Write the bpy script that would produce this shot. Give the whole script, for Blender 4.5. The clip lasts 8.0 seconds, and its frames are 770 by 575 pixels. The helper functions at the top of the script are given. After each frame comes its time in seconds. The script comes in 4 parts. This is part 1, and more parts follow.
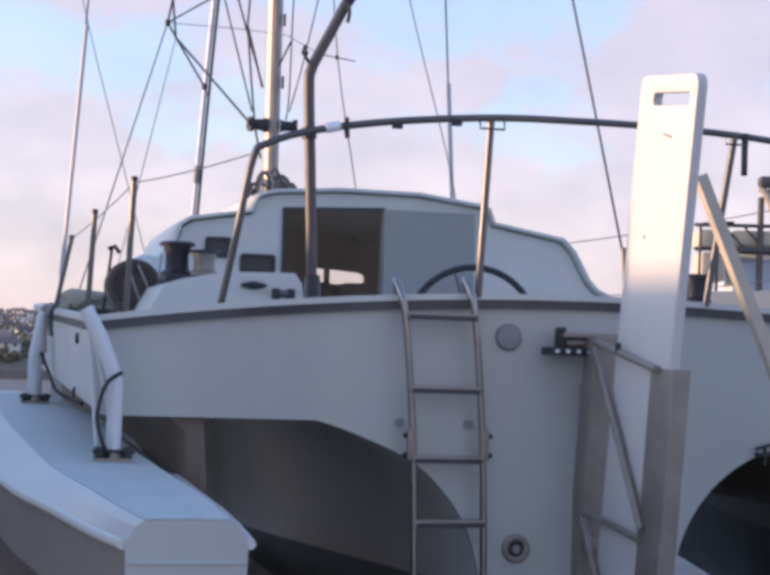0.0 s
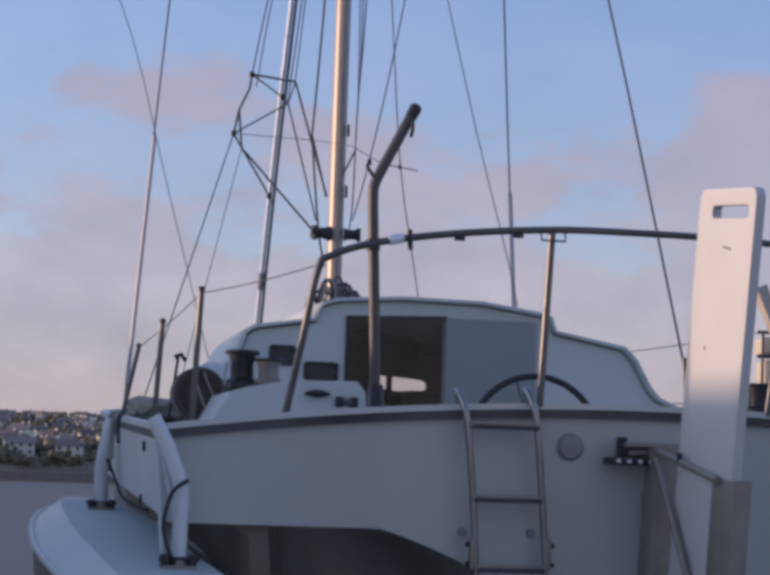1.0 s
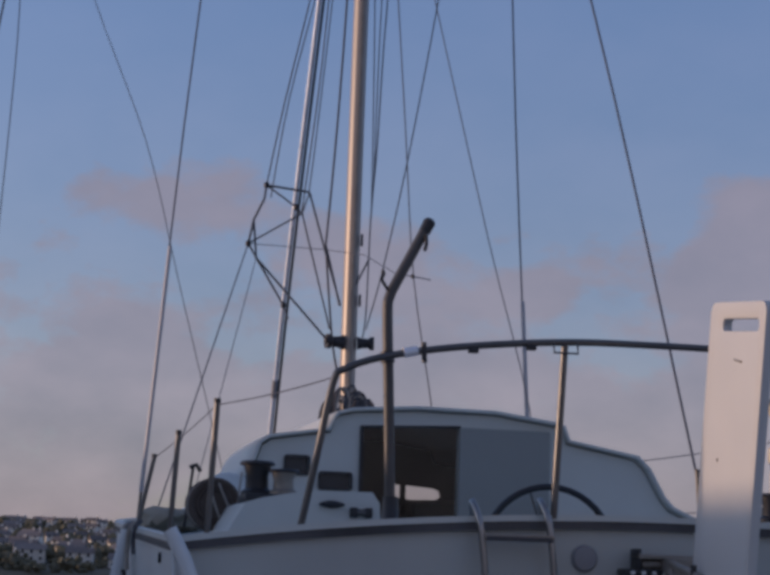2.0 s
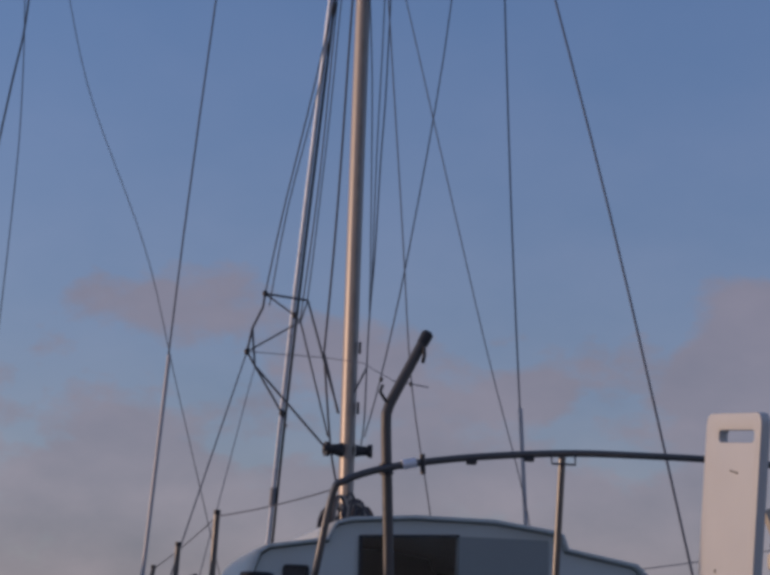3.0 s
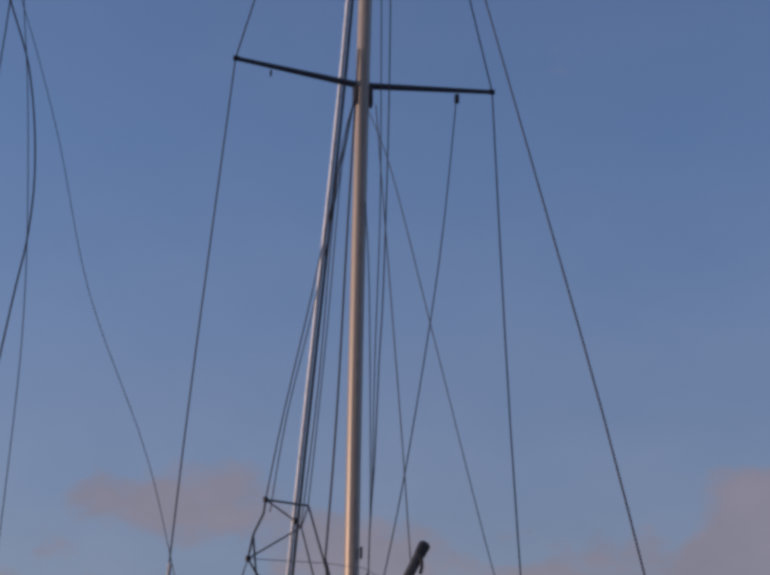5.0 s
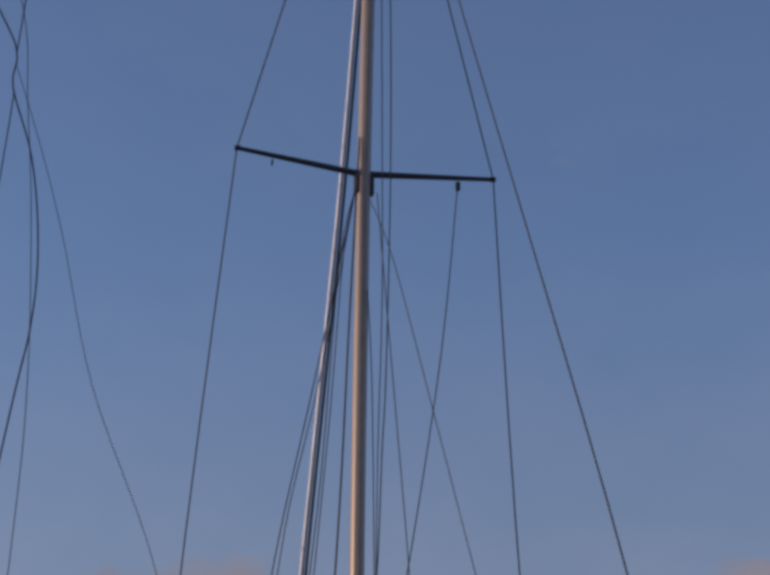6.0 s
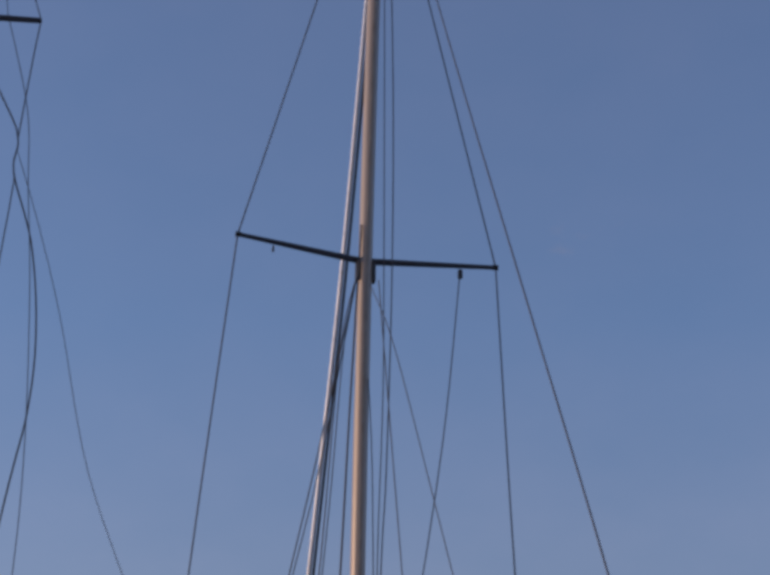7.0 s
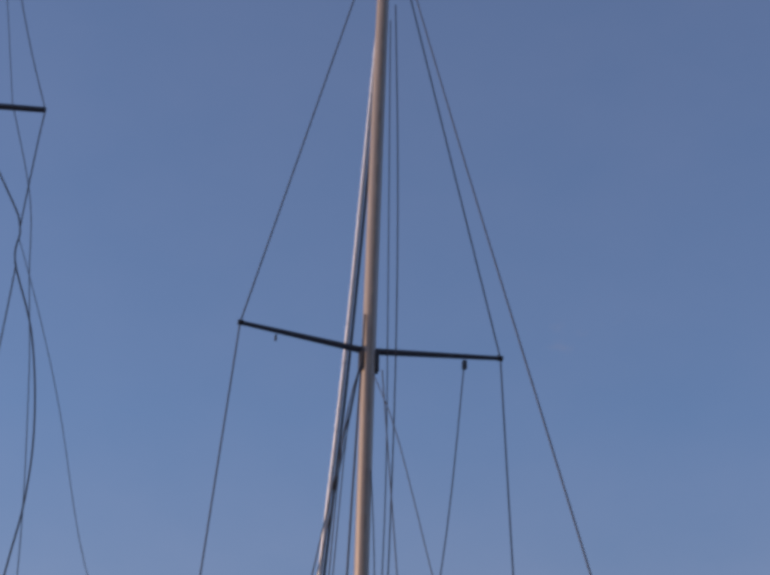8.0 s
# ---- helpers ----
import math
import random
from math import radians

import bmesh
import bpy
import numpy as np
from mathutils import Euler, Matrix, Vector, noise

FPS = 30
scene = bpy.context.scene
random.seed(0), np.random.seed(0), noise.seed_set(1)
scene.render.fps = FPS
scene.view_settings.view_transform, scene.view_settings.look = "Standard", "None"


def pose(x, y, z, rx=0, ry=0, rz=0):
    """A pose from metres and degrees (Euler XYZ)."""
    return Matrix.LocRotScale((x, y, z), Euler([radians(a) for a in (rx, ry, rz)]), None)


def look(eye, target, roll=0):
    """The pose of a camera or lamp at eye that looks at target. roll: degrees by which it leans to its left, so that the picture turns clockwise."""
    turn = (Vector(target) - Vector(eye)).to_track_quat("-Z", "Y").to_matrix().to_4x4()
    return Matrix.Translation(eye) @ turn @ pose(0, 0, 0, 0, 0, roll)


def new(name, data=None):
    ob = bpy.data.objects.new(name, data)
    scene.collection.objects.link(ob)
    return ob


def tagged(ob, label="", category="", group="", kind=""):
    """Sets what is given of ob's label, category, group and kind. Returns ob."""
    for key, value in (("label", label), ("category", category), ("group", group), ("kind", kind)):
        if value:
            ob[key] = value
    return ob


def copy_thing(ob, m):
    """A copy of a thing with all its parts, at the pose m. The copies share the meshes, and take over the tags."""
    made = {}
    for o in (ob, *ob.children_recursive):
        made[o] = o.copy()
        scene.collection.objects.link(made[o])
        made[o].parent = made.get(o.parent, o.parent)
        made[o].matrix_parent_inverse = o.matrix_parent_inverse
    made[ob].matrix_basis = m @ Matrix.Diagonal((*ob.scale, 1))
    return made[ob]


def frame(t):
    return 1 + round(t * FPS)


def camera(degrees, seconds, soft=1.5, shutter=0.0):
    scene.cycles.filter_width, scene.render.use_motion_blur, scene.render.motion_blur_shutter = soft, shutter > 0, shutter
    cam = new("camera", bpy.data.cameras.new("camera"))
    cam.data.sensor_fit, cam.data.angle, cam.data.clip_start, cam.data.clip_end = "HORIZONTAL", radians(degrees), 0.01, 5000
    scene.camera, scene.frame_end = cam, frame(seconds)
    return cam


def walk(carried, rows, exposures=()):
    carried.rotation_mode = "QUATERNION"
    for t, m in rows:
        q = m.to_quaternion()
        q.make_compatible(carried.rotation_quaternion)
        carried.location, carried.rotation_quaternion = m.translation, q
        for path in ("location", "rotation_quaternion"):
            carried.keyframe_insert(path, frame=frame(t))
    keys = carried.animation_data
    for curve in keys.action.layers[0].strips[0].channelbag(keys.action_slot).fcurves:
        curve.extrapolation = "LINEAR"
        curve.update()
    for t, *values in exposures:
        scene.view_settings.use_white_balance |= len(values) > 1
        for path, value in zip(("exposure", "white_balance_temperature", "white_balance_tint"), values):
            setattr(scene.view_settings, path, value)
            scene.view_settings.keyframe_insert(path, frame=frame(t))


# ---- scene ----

cam = camera(25.25, 8.0, soft=3.8)
PATH = [
    (0, pose(0.0000, 0.0000, 1.6000, 92.4708, -1.5956, -0.1490)),
    (0.5, pose(0.0010, -0.0531, 1.6058, 94.1635, -1.8217, 1.0666)),
    (1, pose(-0.0038, -0.0986, 1.6142, 95.8949, -1.8540, 1.8925)),
    (1.5, pose(-0.0098, -0.1404, 1.6247, 97.6302, -1.8932, 2.2658)),
    (3, pose(-0.0105, -0.2654, 1.6591, 102.7977, -1.5944, 2.2703)),
    (3.5, pose(-0.0020, -0.3085, 1.6737, 104.4606, -1.3192, 2.3411)),
    (4, pose(0.0045, -0.3510, 1.6901, 106.0914, -0.8839, 2.4448)),
    (4.5, pose(0.0123, -0.3907, 1.7028, 107.6904, -0.7554, 2.4924)),
    (6, pose(0.0497, -0.3293, 1.6785, 112.3670, -0.2855, 2.9491)),
    (6.5, pose(0.0367, -0.2662, 1.7109, 113.7687, -0.2010, 2.9541)),
    (7, pose(0.0166, -0.1950, 1.7429, 115.2814, -0.5922, 2.7552)),
    (7.5, pose(-0.0014, -0.1157, 1.7496, 116.8764, -0.7331, 2.6924)),
    (8, pose(-0.0253, -0.0370, 1.7639, 118.4689, -0.9741, 2.5568)),
]
walk(cam, PATH, exposures=[(0.0, 2.33, 7000, 22), (0.5, 1.86, 6750, 22), (1.0, 1.5, 6550, 23), (1.7, 1.03, 6500, 23), (3.0, 0.65, 6450, 22), (4.5, 0.65, 6600, 23), (6.0, 0.64, 6800, 23), (6.6, 0.78, 6950, 24), (8.0, 0.93, 6950, 24)])

# ---- light ----
SUN = Vector((-1.1, 0.03, 0.115)).normalized()
world = bpy.data.worlds.new("evening_sky")
scene.world = world
world.use_nodes = True
wt = world.node_tree
wt.nodes.clear()


def wn(kind, **kw):
    n = wt.nodes.new(kind)
    for k, v in kw.items():
        n.inputs[k].default_value = v
    return n


def wmath(op, a, b):
    n = wt.nodes.new("ShaderNodeMath")
    n.operation = op
    for i, v in enumerate((a, b)):
        if isinstance(v, (int, float)):
            n.inputs[i].default_value = v
        else:
            wt.links.new(v, n.inputs[i])
    return n.outputs[0]


sky = wt.nodes.new("ShaderNodeTexSky")
sky.sky_type = "NISHITA"
sky.sun_disc = False
sky.sun_elevation = math.asin(SUN.z)
sky.sun_rotation = math.atan2(SUN.x, SUN.y)
sky.air_density, sky.dust_density, sky.ozone_density = 1.0, 1.3, 3.8
SKY_STRENGTH = 0.15
coord = wt.nodes.new("ShaderNodeTexCoord")
sep = wt.nodes.new("ShaderNodeSeparateXYZ")
wt.links.new(coord.outputs["Generated"], sep.inputs[0])
stretch = wt.nodes.new("ShaderNodeMapping")
stretch.inputs["Scale"].default_value = (1.0, 1.0, 1.7)
wt.links.new(coord.outputs["Generated"], stretch.inputs["Vector"])
cloud_noise = wn("ShaderNodeTexNoise", Scale=11.0, Detail=7.0, Roughness=0.58)
wt.links.new(stretch.outputs[0], cloud_noise.inputs["Vector"])
# clouds thin out with height
ramp = wt.nodes.new("ShaderNodeMapRange")
ramp.inputs["From Min"].default_value, ramp.inputs["From Max"].default_value = 0.10, 0.245
ramp.inputs["To Min"].default_value, ramp.inputs["To Max"].default_value = 0.24, -0.22
wt.links.new(sep.outputs["Z"], ramp.inputs["Value"])
dense = wmath("ADD", cloud_noise.outputs["Fac"], ramp.outputs[0])


def cloud(direction, wide, high, weight):
    """One soft cloud in the sky, about a direction."""
    off = wt.nodes.new("ShaderNodeVectorMath")
    off.operation = "SUBTRACT"
    off.inputs[1].default_value = direction
    wt.links.new(coord.outputs["Generated"], off.inputs[0])
    scl = wt.nodes.new("ShaderNodeVectorMath")
    scl.operation = "MULTIPLY"
    scl.inputs[1].default_value = (1 / wide, 1 / wide, 1 / high)
    wt.links.new(off.outputs[0], scl.inputs[0])
    ln = wt.nodes.new("ShaderNodeVectorMath")
    ln.operation = "LENGTH"
    wt.links.new(scl.outputs[0], ln.inputs[0])
    mr = wt.nodes.new("ShaderNodeMapRange")
    mr.interpolation_type = "SMOOTHSTEP"
    mr.inputs["From Min"].default_value, mr.inputs["From Max"].default_value = 0.0, 1.6
    mr.inputs["To Min"].default_value, mr.inputs["To Max"].default_value = weight, 0.0
    wt.links.new(ln.outputs["Value"], mr.inputs["Value"])
    return mr.outputs[0]


for spec in (((0.156, 0.968, 0.2), 0.052, 0.06, 0.37), ((-0.19, 0.958, 0.21), 0.08, 0.026, 0.34), ((0.046, 0.986, 0.163), 0.02, 0.013, 0.3), ((0.3, 0.93, 0.2), 0.12, 0.03, 0.36), ((-0.5, 0.84, 0.2), 0.15, 0.03, 0.34), ((0.02, 0.985, 0.18), 0.15, 0.028, 0.13), ((0.7, -0.68, 0.25), 0.3, 0.06, 0.4), ((-0.4, -0.88, 0.3), 0.35, 0.07, 0.4)):
    dense = wmath("ADD", dense, cloud(*spec))
# the cover thickens away from the bow
behind = wt.nodes.new("ShaderNodeMapRange")
behind.inputs["From Min"].default_value, behind.inputs["From Max"].default_value = 0.55, -0.3
behind.inputs["To Min"].default_value, behind.inputs["To Max"].default_value = 0.0, 0.2
wt.links.new(sep.outputs["Y"], behind.inputs["Value"])
dense = wmath("ADD", dense, behind.outputs[0])
mask = wt.nodes.new("ShaderNodeMapRange")
mask.interpolation_type = "SMOOTHSTEP"
mask.inputs["From Min"].default_value, mask.inputs["From Max"].default_value = 0.42, 0.68
mask.inputs["To Min"].default_value, mask.inputs["To Max"].default_value = 0.16, 0.82
wt.links.new(dense, mask.inputs["Value"])
# a thin veil of haze low over the harbour
veil = wt.nodes.new("ShaderNodeMapRange")
veil.inputs["From Min"].default_value, veil.inputs["From Max"].default_value = 0.1, 0.42
veil.inputs["To Min"].default_value, veil.inputs["To Max"].default_value = 0.58, 0.14
wt.links.new(sep.outputs["Z"], veil.inputs["Value"])
cover = wmath("MAXIMUM", mask.outputs[0], veil.outputs[0])
tone = wt.nodes.new("ShaderNodeMix")
tone.data_type = "RGBA"
tone.inputs["A"].default_value = (0.85, 0.82, 0.95, 1)
tone.inputs["B"].default_value = (1.84, 1.6, 1.68, 1)
fine = wn("ShaderNodeTexNoise", Scale=13.0, Detail=6.0, Roughness=0.55)
wt.links.new(stretch.outputs[0], fine.inputs["Vector"])
puff = wt.nodes.new("ShaderNodeMapRange")
puff.inputs["From Min"].default_value, puff.inputs["From Max"].default_value = 0.24, 0.78
wt.links.new(fine.outputs["Fac"], puff.inputs["Value"])
low = wt.nodes.new("ShaderNodeMapRange")
low.inputs["From Min"].default_value, low.inputs["From Max"].default_value = 0.06, 0.19
low.inputs["To Min"].default_value, low.inputs["To Max"].default_value = 0.54, 0.25
wt.links.new(sep.outputs["Z"], low.inputs["Value"])
wt.links.new(wmath("MULTIPLY", puff.outputs[0], low.outputs[0]), tone.inputs["Factor"])
mix = wt.nodes.new("ShaderNodeMix")
mix.data_type = "RGBA"
wt.links.new(cover, mix.inputs["Factor"])
wt.links.new(sky.outputs[0], mix.inputs["A"])
wt.links.new(tone.outputs["Result"], mix.inputs["B"])
bg = wn("ShaderNodeBackground", Strength=SKY_STRENGTH)
wt.links.new(mix.outputs["Result"], bg.inputs["Color"])
wo = wt.nodes.new("ShaderNodeOutputWorld")
wt.links.new(bg.outputs[0], wo.inputs[0])

sun_data = bpy.data.lights.new("sun", "SUN")
sun_data.energy, sun_data.angle, sun_data.color = 1.1, radians(2.0), (1.0, 0.72, 0.48)
sun = new("sun", sun_data)
sun.matrix_world = look(SUN * 50, (0, 0, 0))


# ---- materials ----
def material(name, base, rough=0.5, metal=0.0, vary=0.12, scale=6.0, bump=0.02, bump_scale=60.0, stain=0.0, stain_colour=(0.1, 0.09, 0.07), streak=False, random_piece=0.0, boot=None):
    m = bpy.data.materials.new(name)
    m.use_nodes = True
    nt = m.node_tree
    bsdf = nt.nodes["Principled BSDF"]
    tc = nt.nodes.new("ShaderNodeTexCoord")
    mp = nt.nodes.new("ShaderNodeMapping")
    if streak:
        mp.inputs["Scale"].default_value = (1, 1, 0.12)
    nt.links.new(tc.outputs["Object"], mp.inputs["Vector"])
    n1 = nt.nodes.new("ShaderNodeTexNoise")
    n1.inputs["Scale"].default_value, n1.inputs["Detail"].default_value = scale, 5
    nt.links.new(mp.outputs[0], n1.inputs["Vector"])
    mixer = nt.nodes.new("ShaderNodeMix")
    mixer.data_type = "RGBA"
    mixer.inputs["A"].default_value = (*[c * (1 - vary) for c in base], 1)
    mixer.inputs["B"].default_value = (*[min(1, c * (1 + vary)) for c in base], 1)
    nt.links.new(n1.outputs["Fac"], mixer.inputs["Factor"])
    out = mixer.outputs["Result"]
    if stain > 0:
        n2 = nt.nodes.new("ShaderNodeTexNoise")
        n2.inputs["Scale"].default_value, n2.inputs["Detail"].default_value = scale * 0.6, 8
        nt.links.new(mp.outputs[0], n2.inputs["Vector"])
        r = nt.nodes.new("ShaderNodeMapRange")
        r.inputs["From Min"].default_value, r.inputs["From Max"].default_value = 0.5, 0.75
        r.inputs["To Max"].default_value = stain
        nt.links.new(n2.outputs["Fac"], r.inputs["Value"])
        mx = nt.nodes.new("ShaderNodeMix")
        mx.data_type = "RGBA"
        mx.inputs["B"].default_value = (*stain_colour, 1)
        nt.links.new(r.outputs[0], mx.inputs["Factor"])
        nt.links.new(out, mx.inputs["A"])
        out = mx.outputs["Result"]
    if random_piece > 0:
        oi = nt.nodes.new("ShaderNodeObjectInfo")
        hv = nt.nodes.new("ShaderNodeHueSaturation")
        r2 = nt.nodes.new("ShaderNodeMapRange")
        r2.inputs["To Min"].default_value, r2.inputs["To Max"].default_value = 1 - random_piece, 1 + random_piece
        nt.links.new(oi.outputs["Random"], r2.inputs["Value"])
        nt.links.new(r2.outputs[0], hv.inputs["Value"])
        nt.links.new(out, hv.inputs["Color"])
        out = hv.outputs["Color"]
    if boot:
        level, slope, bottom = boot
        sx = nt.nodes.new("ShaderNodeSeparateXYZ")
        nt.links.new(tc.outputs["Object"], sx.inputs[0])
        rise = nt.nodes.new("ShaderNodeMath")
        rise.operation = "MULTIPLY_ADD"
        nt.links.new(sx.outputs["Y"], rise.inputs[0])
        rise.inputs[1].default_value = -slope
        nt.links.new(sx.outputs["Z"], rise.inputs[2])
        cut = nt.nodes.new("ShaderNodeMapRange")
        cut.inputs["From Min"].default_value, cut.inputs["From Max"].default_value = level - 0.006, level + 0.006
        cut.inputs["To Min"].default_value, cut.inputs["To Max"].default_value = 1.0, 0.0
        nt.links.new(rise.outputs[0], cut.inputs["Value"])
        bt = nt.nodes.new("ShaderNodeMix")
        bt.data_type = "RGBA"
        bt.inputs["B"].default_value = (*bottom, 1)
        nt.links.new(cut.outputs[0], bt.inputs["Factor"])
        nt.links.new(out, bt.inputs["A"])
        out = bt.outputs["Result"]
    nt.links.new(out, bsdf.inputs["Base Color"])
    rr = nt.nodes.new("ShaderNodeMapRange")
    rr.inputs["To Min"].default_value, rr.inputs["To Max"].default_value = max(0.03, rough - 0.1), min(1, rough + 0.1)
    nt.links.new(n1.outputs["Fac"], rr.inputs["Value"])
    nt.links.new(rr.outputs[0], bsdf.inputs["Roughness"])
    bsdf.inputs["Metallic"].default_value = metal
    if bump > 0:
        n3 = nt.nodes.new("ShaderNodeTexNoise")
        n3.inputs["Scale"].default_value, n3.inputs["Detail"].default_value = bump_scale, 3
        nt.links.new(tc.outputs["Object"], n3.inputs["Vector"])
        bp = nt.nodes.new("ShaderNodeBump")
        bp.inputs["Strength"].default_value, bp.inputs["Distance"].default_value = 0.4, bump
        nt.links.new(n3.outputs["Fac"], bp.inputs["Height"])
        nt.links.new(bp.outputs[0], bsdf.inputs["Normal"])
    return m


GELCOAT = material("white_gelcoat", (0.465, 0.487, 0.457), 0.35, vary=0.09, scale=2.6, bump=0.002, bump_scale=8, stain=0.4, stain_colour=(0.36, 0.35, 0.33), streak=True)
HULL_PAINT = material("white_topsides_black_bottom", (0.7, 0.71, 0.67), 0.4, vary=0.06, scale=2.0, bump=0.002, bump_scale=8, stain=0.2, stain_colour=(0.4, 0.37, 0.33), boot=(0.49, -0.055, (0.03, 0.033, 0.038)))
# topside grey carries the shade below the rub rail, besides stain and bottom paint
FLOAT_PAINT = material("float_side_shade_dark_bottom", (0.2, 0.205, 0.185), 0.4, vary=0.1, scale=3.0, bump=0.002, bump_scale=8, stain=0.2, stain_colour=(0.4, 0.37, 0.33), boot=(0.62, 0.05, (0.035, 0.037, 0.04)))
CABIN_WHITE = material("cabin_white", (0.585, 0.61, 0.57), 0.4, vary=0.06, scale=4, bump=0.002, bump_scale=20, stain=0.1, stain_colour=(0.5, 0.48, 0.45))
DECK_GREY = material("deck_paint", (0.47, 0.54, 0.52), 0.6, vary=0.08, scale=9, bump=0.004, bump_scale=150, stain=0.15, stain_colour=(0.35, 0.36, 0.36))
ANTIFOUL = material("antifouling", (0.03, 0.033, 0.038), 0.8, vary=0.3, scale=5, bump=0.005, stain=0.4, stain_colour=(0.07, 0.065, 0.06))
RUBBER = material("dark_rubber", (0.06, 0.06, 0.065), 0.6, vary=0.25, scale=8, bump=0.003)
STRAKE = material("weathered_strake", (0.085, 0.085, 0.09), 0.5, vary=0.35, scale=4, bump=0.003, stain=0.85, stain_colour=(0.03, 0.03, 0.032))
STEEL = material("stainless_steel", (0.14, 0.136, 0.132), 0.38, metal=0.9, vary=0.15, scale=12, bump=0.001)
LADDER_STEEL = material("dull_ladder_tube", (0.31, 0.3, 0.29), 0.32, metal=0.95, vary=0.15, scale=12, bump=0.001)
GALV = material("galvanised_steel", (0.3, 0.272, 0.235), 0.5, metal=0.45, vary=0.3, scale=10, bump=0.002, stain=0.4, stain_colour=(0.17, 0.125, 0.09))
ALLOY = material("mast_alloy", (0.385, 0.335, 0.295), 0.45, metal=0.3, vary=0.12, scale=4, bump=0.001, streak=True)
FOIL = material("bright_alloy_foil", (0.38, 0.39, 0.42), 0.4, metal=0.3, vary=0.06, scale=8, bump=0)
FURLER = material("polished_furling_foil", (0.82, 0.85, 0.9), 0.3, metal=0.25, vary=0.04, scale=8, bump=0)
SPREADER = material("dark_anodised_spreader", (0.03, 0.035, 0.05), 0.45, vary=0.2, scale=10, bump=0)
WIRE = material("rigging_wire", (0.08, 0.09, 0.115), 0.7, metal=0.0, vary=0.2, scale=30, bump=0)
TUBE_WHITE = material("shroud_cover", (0.66, 0.7, 0.7), 0.4, vary=0.08, scale=8, bump=0.001)
ROPE = material("rope", (0.1, 0.1, 0.11), 0.9, vary=0.4, scale=60, bump=0.003, bump_scale=200)
ROPE_PALE = material("pale_rope", (0.36, 0.33, 0.29), 0.9, vary=0.35, scale=50, bump=0.004, bump_scale=180)
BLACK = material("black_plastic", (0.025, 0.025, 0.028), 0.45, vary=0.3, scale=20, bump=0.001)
SMOKED = material("smoked_acrylic", (0.03, 0.036, 0.042), 0.25, vary=0.2, scale=5, bump=0)
GREY_PANEL = material("grey_door_panel", (0.28, 0.3, 0.285), 0.45, vary=0.06, scale=3, bump=0.002, stain=0.1, stain_colour=(0.28, 0.28, 0.3))
BLADE = material("blade_white", (0.6, 0.59, 0.56), 0.4, vary=0.05, scale=5, bump=0.002, bump_scale=15, stain=0.12, stain_colour=(0.6, 0.55, 0.5))
# near black: the cabin's inner shade is put into the wood colour
WOOD = material("interior_wood_in_shade", (0.04, 0.036, 0.034), 0.6, vary=0.3, scale=7, bump=0.003)
CREAM = material("cream_vinyl", (0.62, 0.55, 0.42), 0.55, vary=0.1, scale=9, bump=0.004, bump_scale=30, stain=0.15, stain_colour=(0.45, 0.38, 0.28))
TARP = material("pale_blue_canvas", (0.5, 0.56, 0.62), 0.7, vary=0.12, scale=5, bump=0.01, bump_scale=12)
BEIGE = material("pale_anodised_bar", (0.52, 0.46, 0.37), 0.5, metal=0.0, vary=0.15, scale=9, bump=0.001)
CANVAS = material("olive_canvas", (0.3, 0.265, 0.2), 0.9, vary=0.25, scale=12, bump=0.01, bump_scale=40)
GROUND = material("hardstanding", (0.37, 0.345, 0.305), 0.9, vary=0.35, scale=2.5, bump=0.02, bump_scale=15, stain=0.4, stain_colour=(0.15, 0.145, 0.12))
# hillside, foliage and slate tones are lifted to hold the distant haze
HILL = material("hillside_scrub", (0.165, 0.145, 0.1), 0.95, vary=0.5, scale=0.05, bump=0.3, bump_scale=0.2, stain=0.5, stain_colour=(0.2, 0.14, 0.1))
LEAF = material("far_foliage", (0.115, 0.105, 0.065), 0.95, vary=0.4, scale=0.3, bump=0, random_piece=0.35)
WALL_PAINT = material("house_render", (0.82, 0.77, 0.68), 0.8, vary=0.1, scale=0.8, bump=0, random_piece=0.3)
ROOF = material("slate_roof", (0.2, 0.17, 0.155), 0.8, vary=0.25, scale=1.0, bump=0, random_piece=0.3)
GLASS_DARK = material("dark_window", (0.03, 0.035, 0.04), 0.15, vary=0.2, scale=1, bump=0)
WATER = material("harbour_water", (0.2, 0.185, 0.165), 0.6, vary=0.15, scale=0.05, bump=0.25, bump_scale=0.35)
WATER.node_tree.nodes["Principled BSDF"].inputs["Specular IOR Level"].default_value = 0.15
FITTING_GREY = material("aged_grey_plastic", (0.26, 0.26, 0.27), 0.5, vary=0.1, scale=20, bump=0.001)
# stain brown, taken darker for the shade beneath the wing edge
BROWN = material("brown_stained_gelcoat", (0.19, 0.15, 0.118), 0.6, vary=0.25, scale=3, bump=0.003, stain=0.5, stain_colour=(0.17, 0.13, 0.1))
REEL_BROWN = material("tarred_brown_rope", (0.1, 0.075, 0.06), 0.8, vary=0.4, scale=30, bump=0.003, bump_scale=150)
DAVIT_STEEL = material("painted_davit_steel", (0.1, 0.095, 0.09), 0.5, metal=0.4, vary=0.3, scale=10, bump=0.002, stain=0.3, stain_colour=(0.06, 0.05, 0.045))
TINTED = bpy.data.materials.new("tinted_acrylic")
TINTED.use_nodes = True
tn = TINTED.node_tree
tr_ = tn.nodes.new("ShaderNodeBsdfTransparent")
tr_.inputs["Color"].default_value = (0.9, 0.88, 0.86, 1)
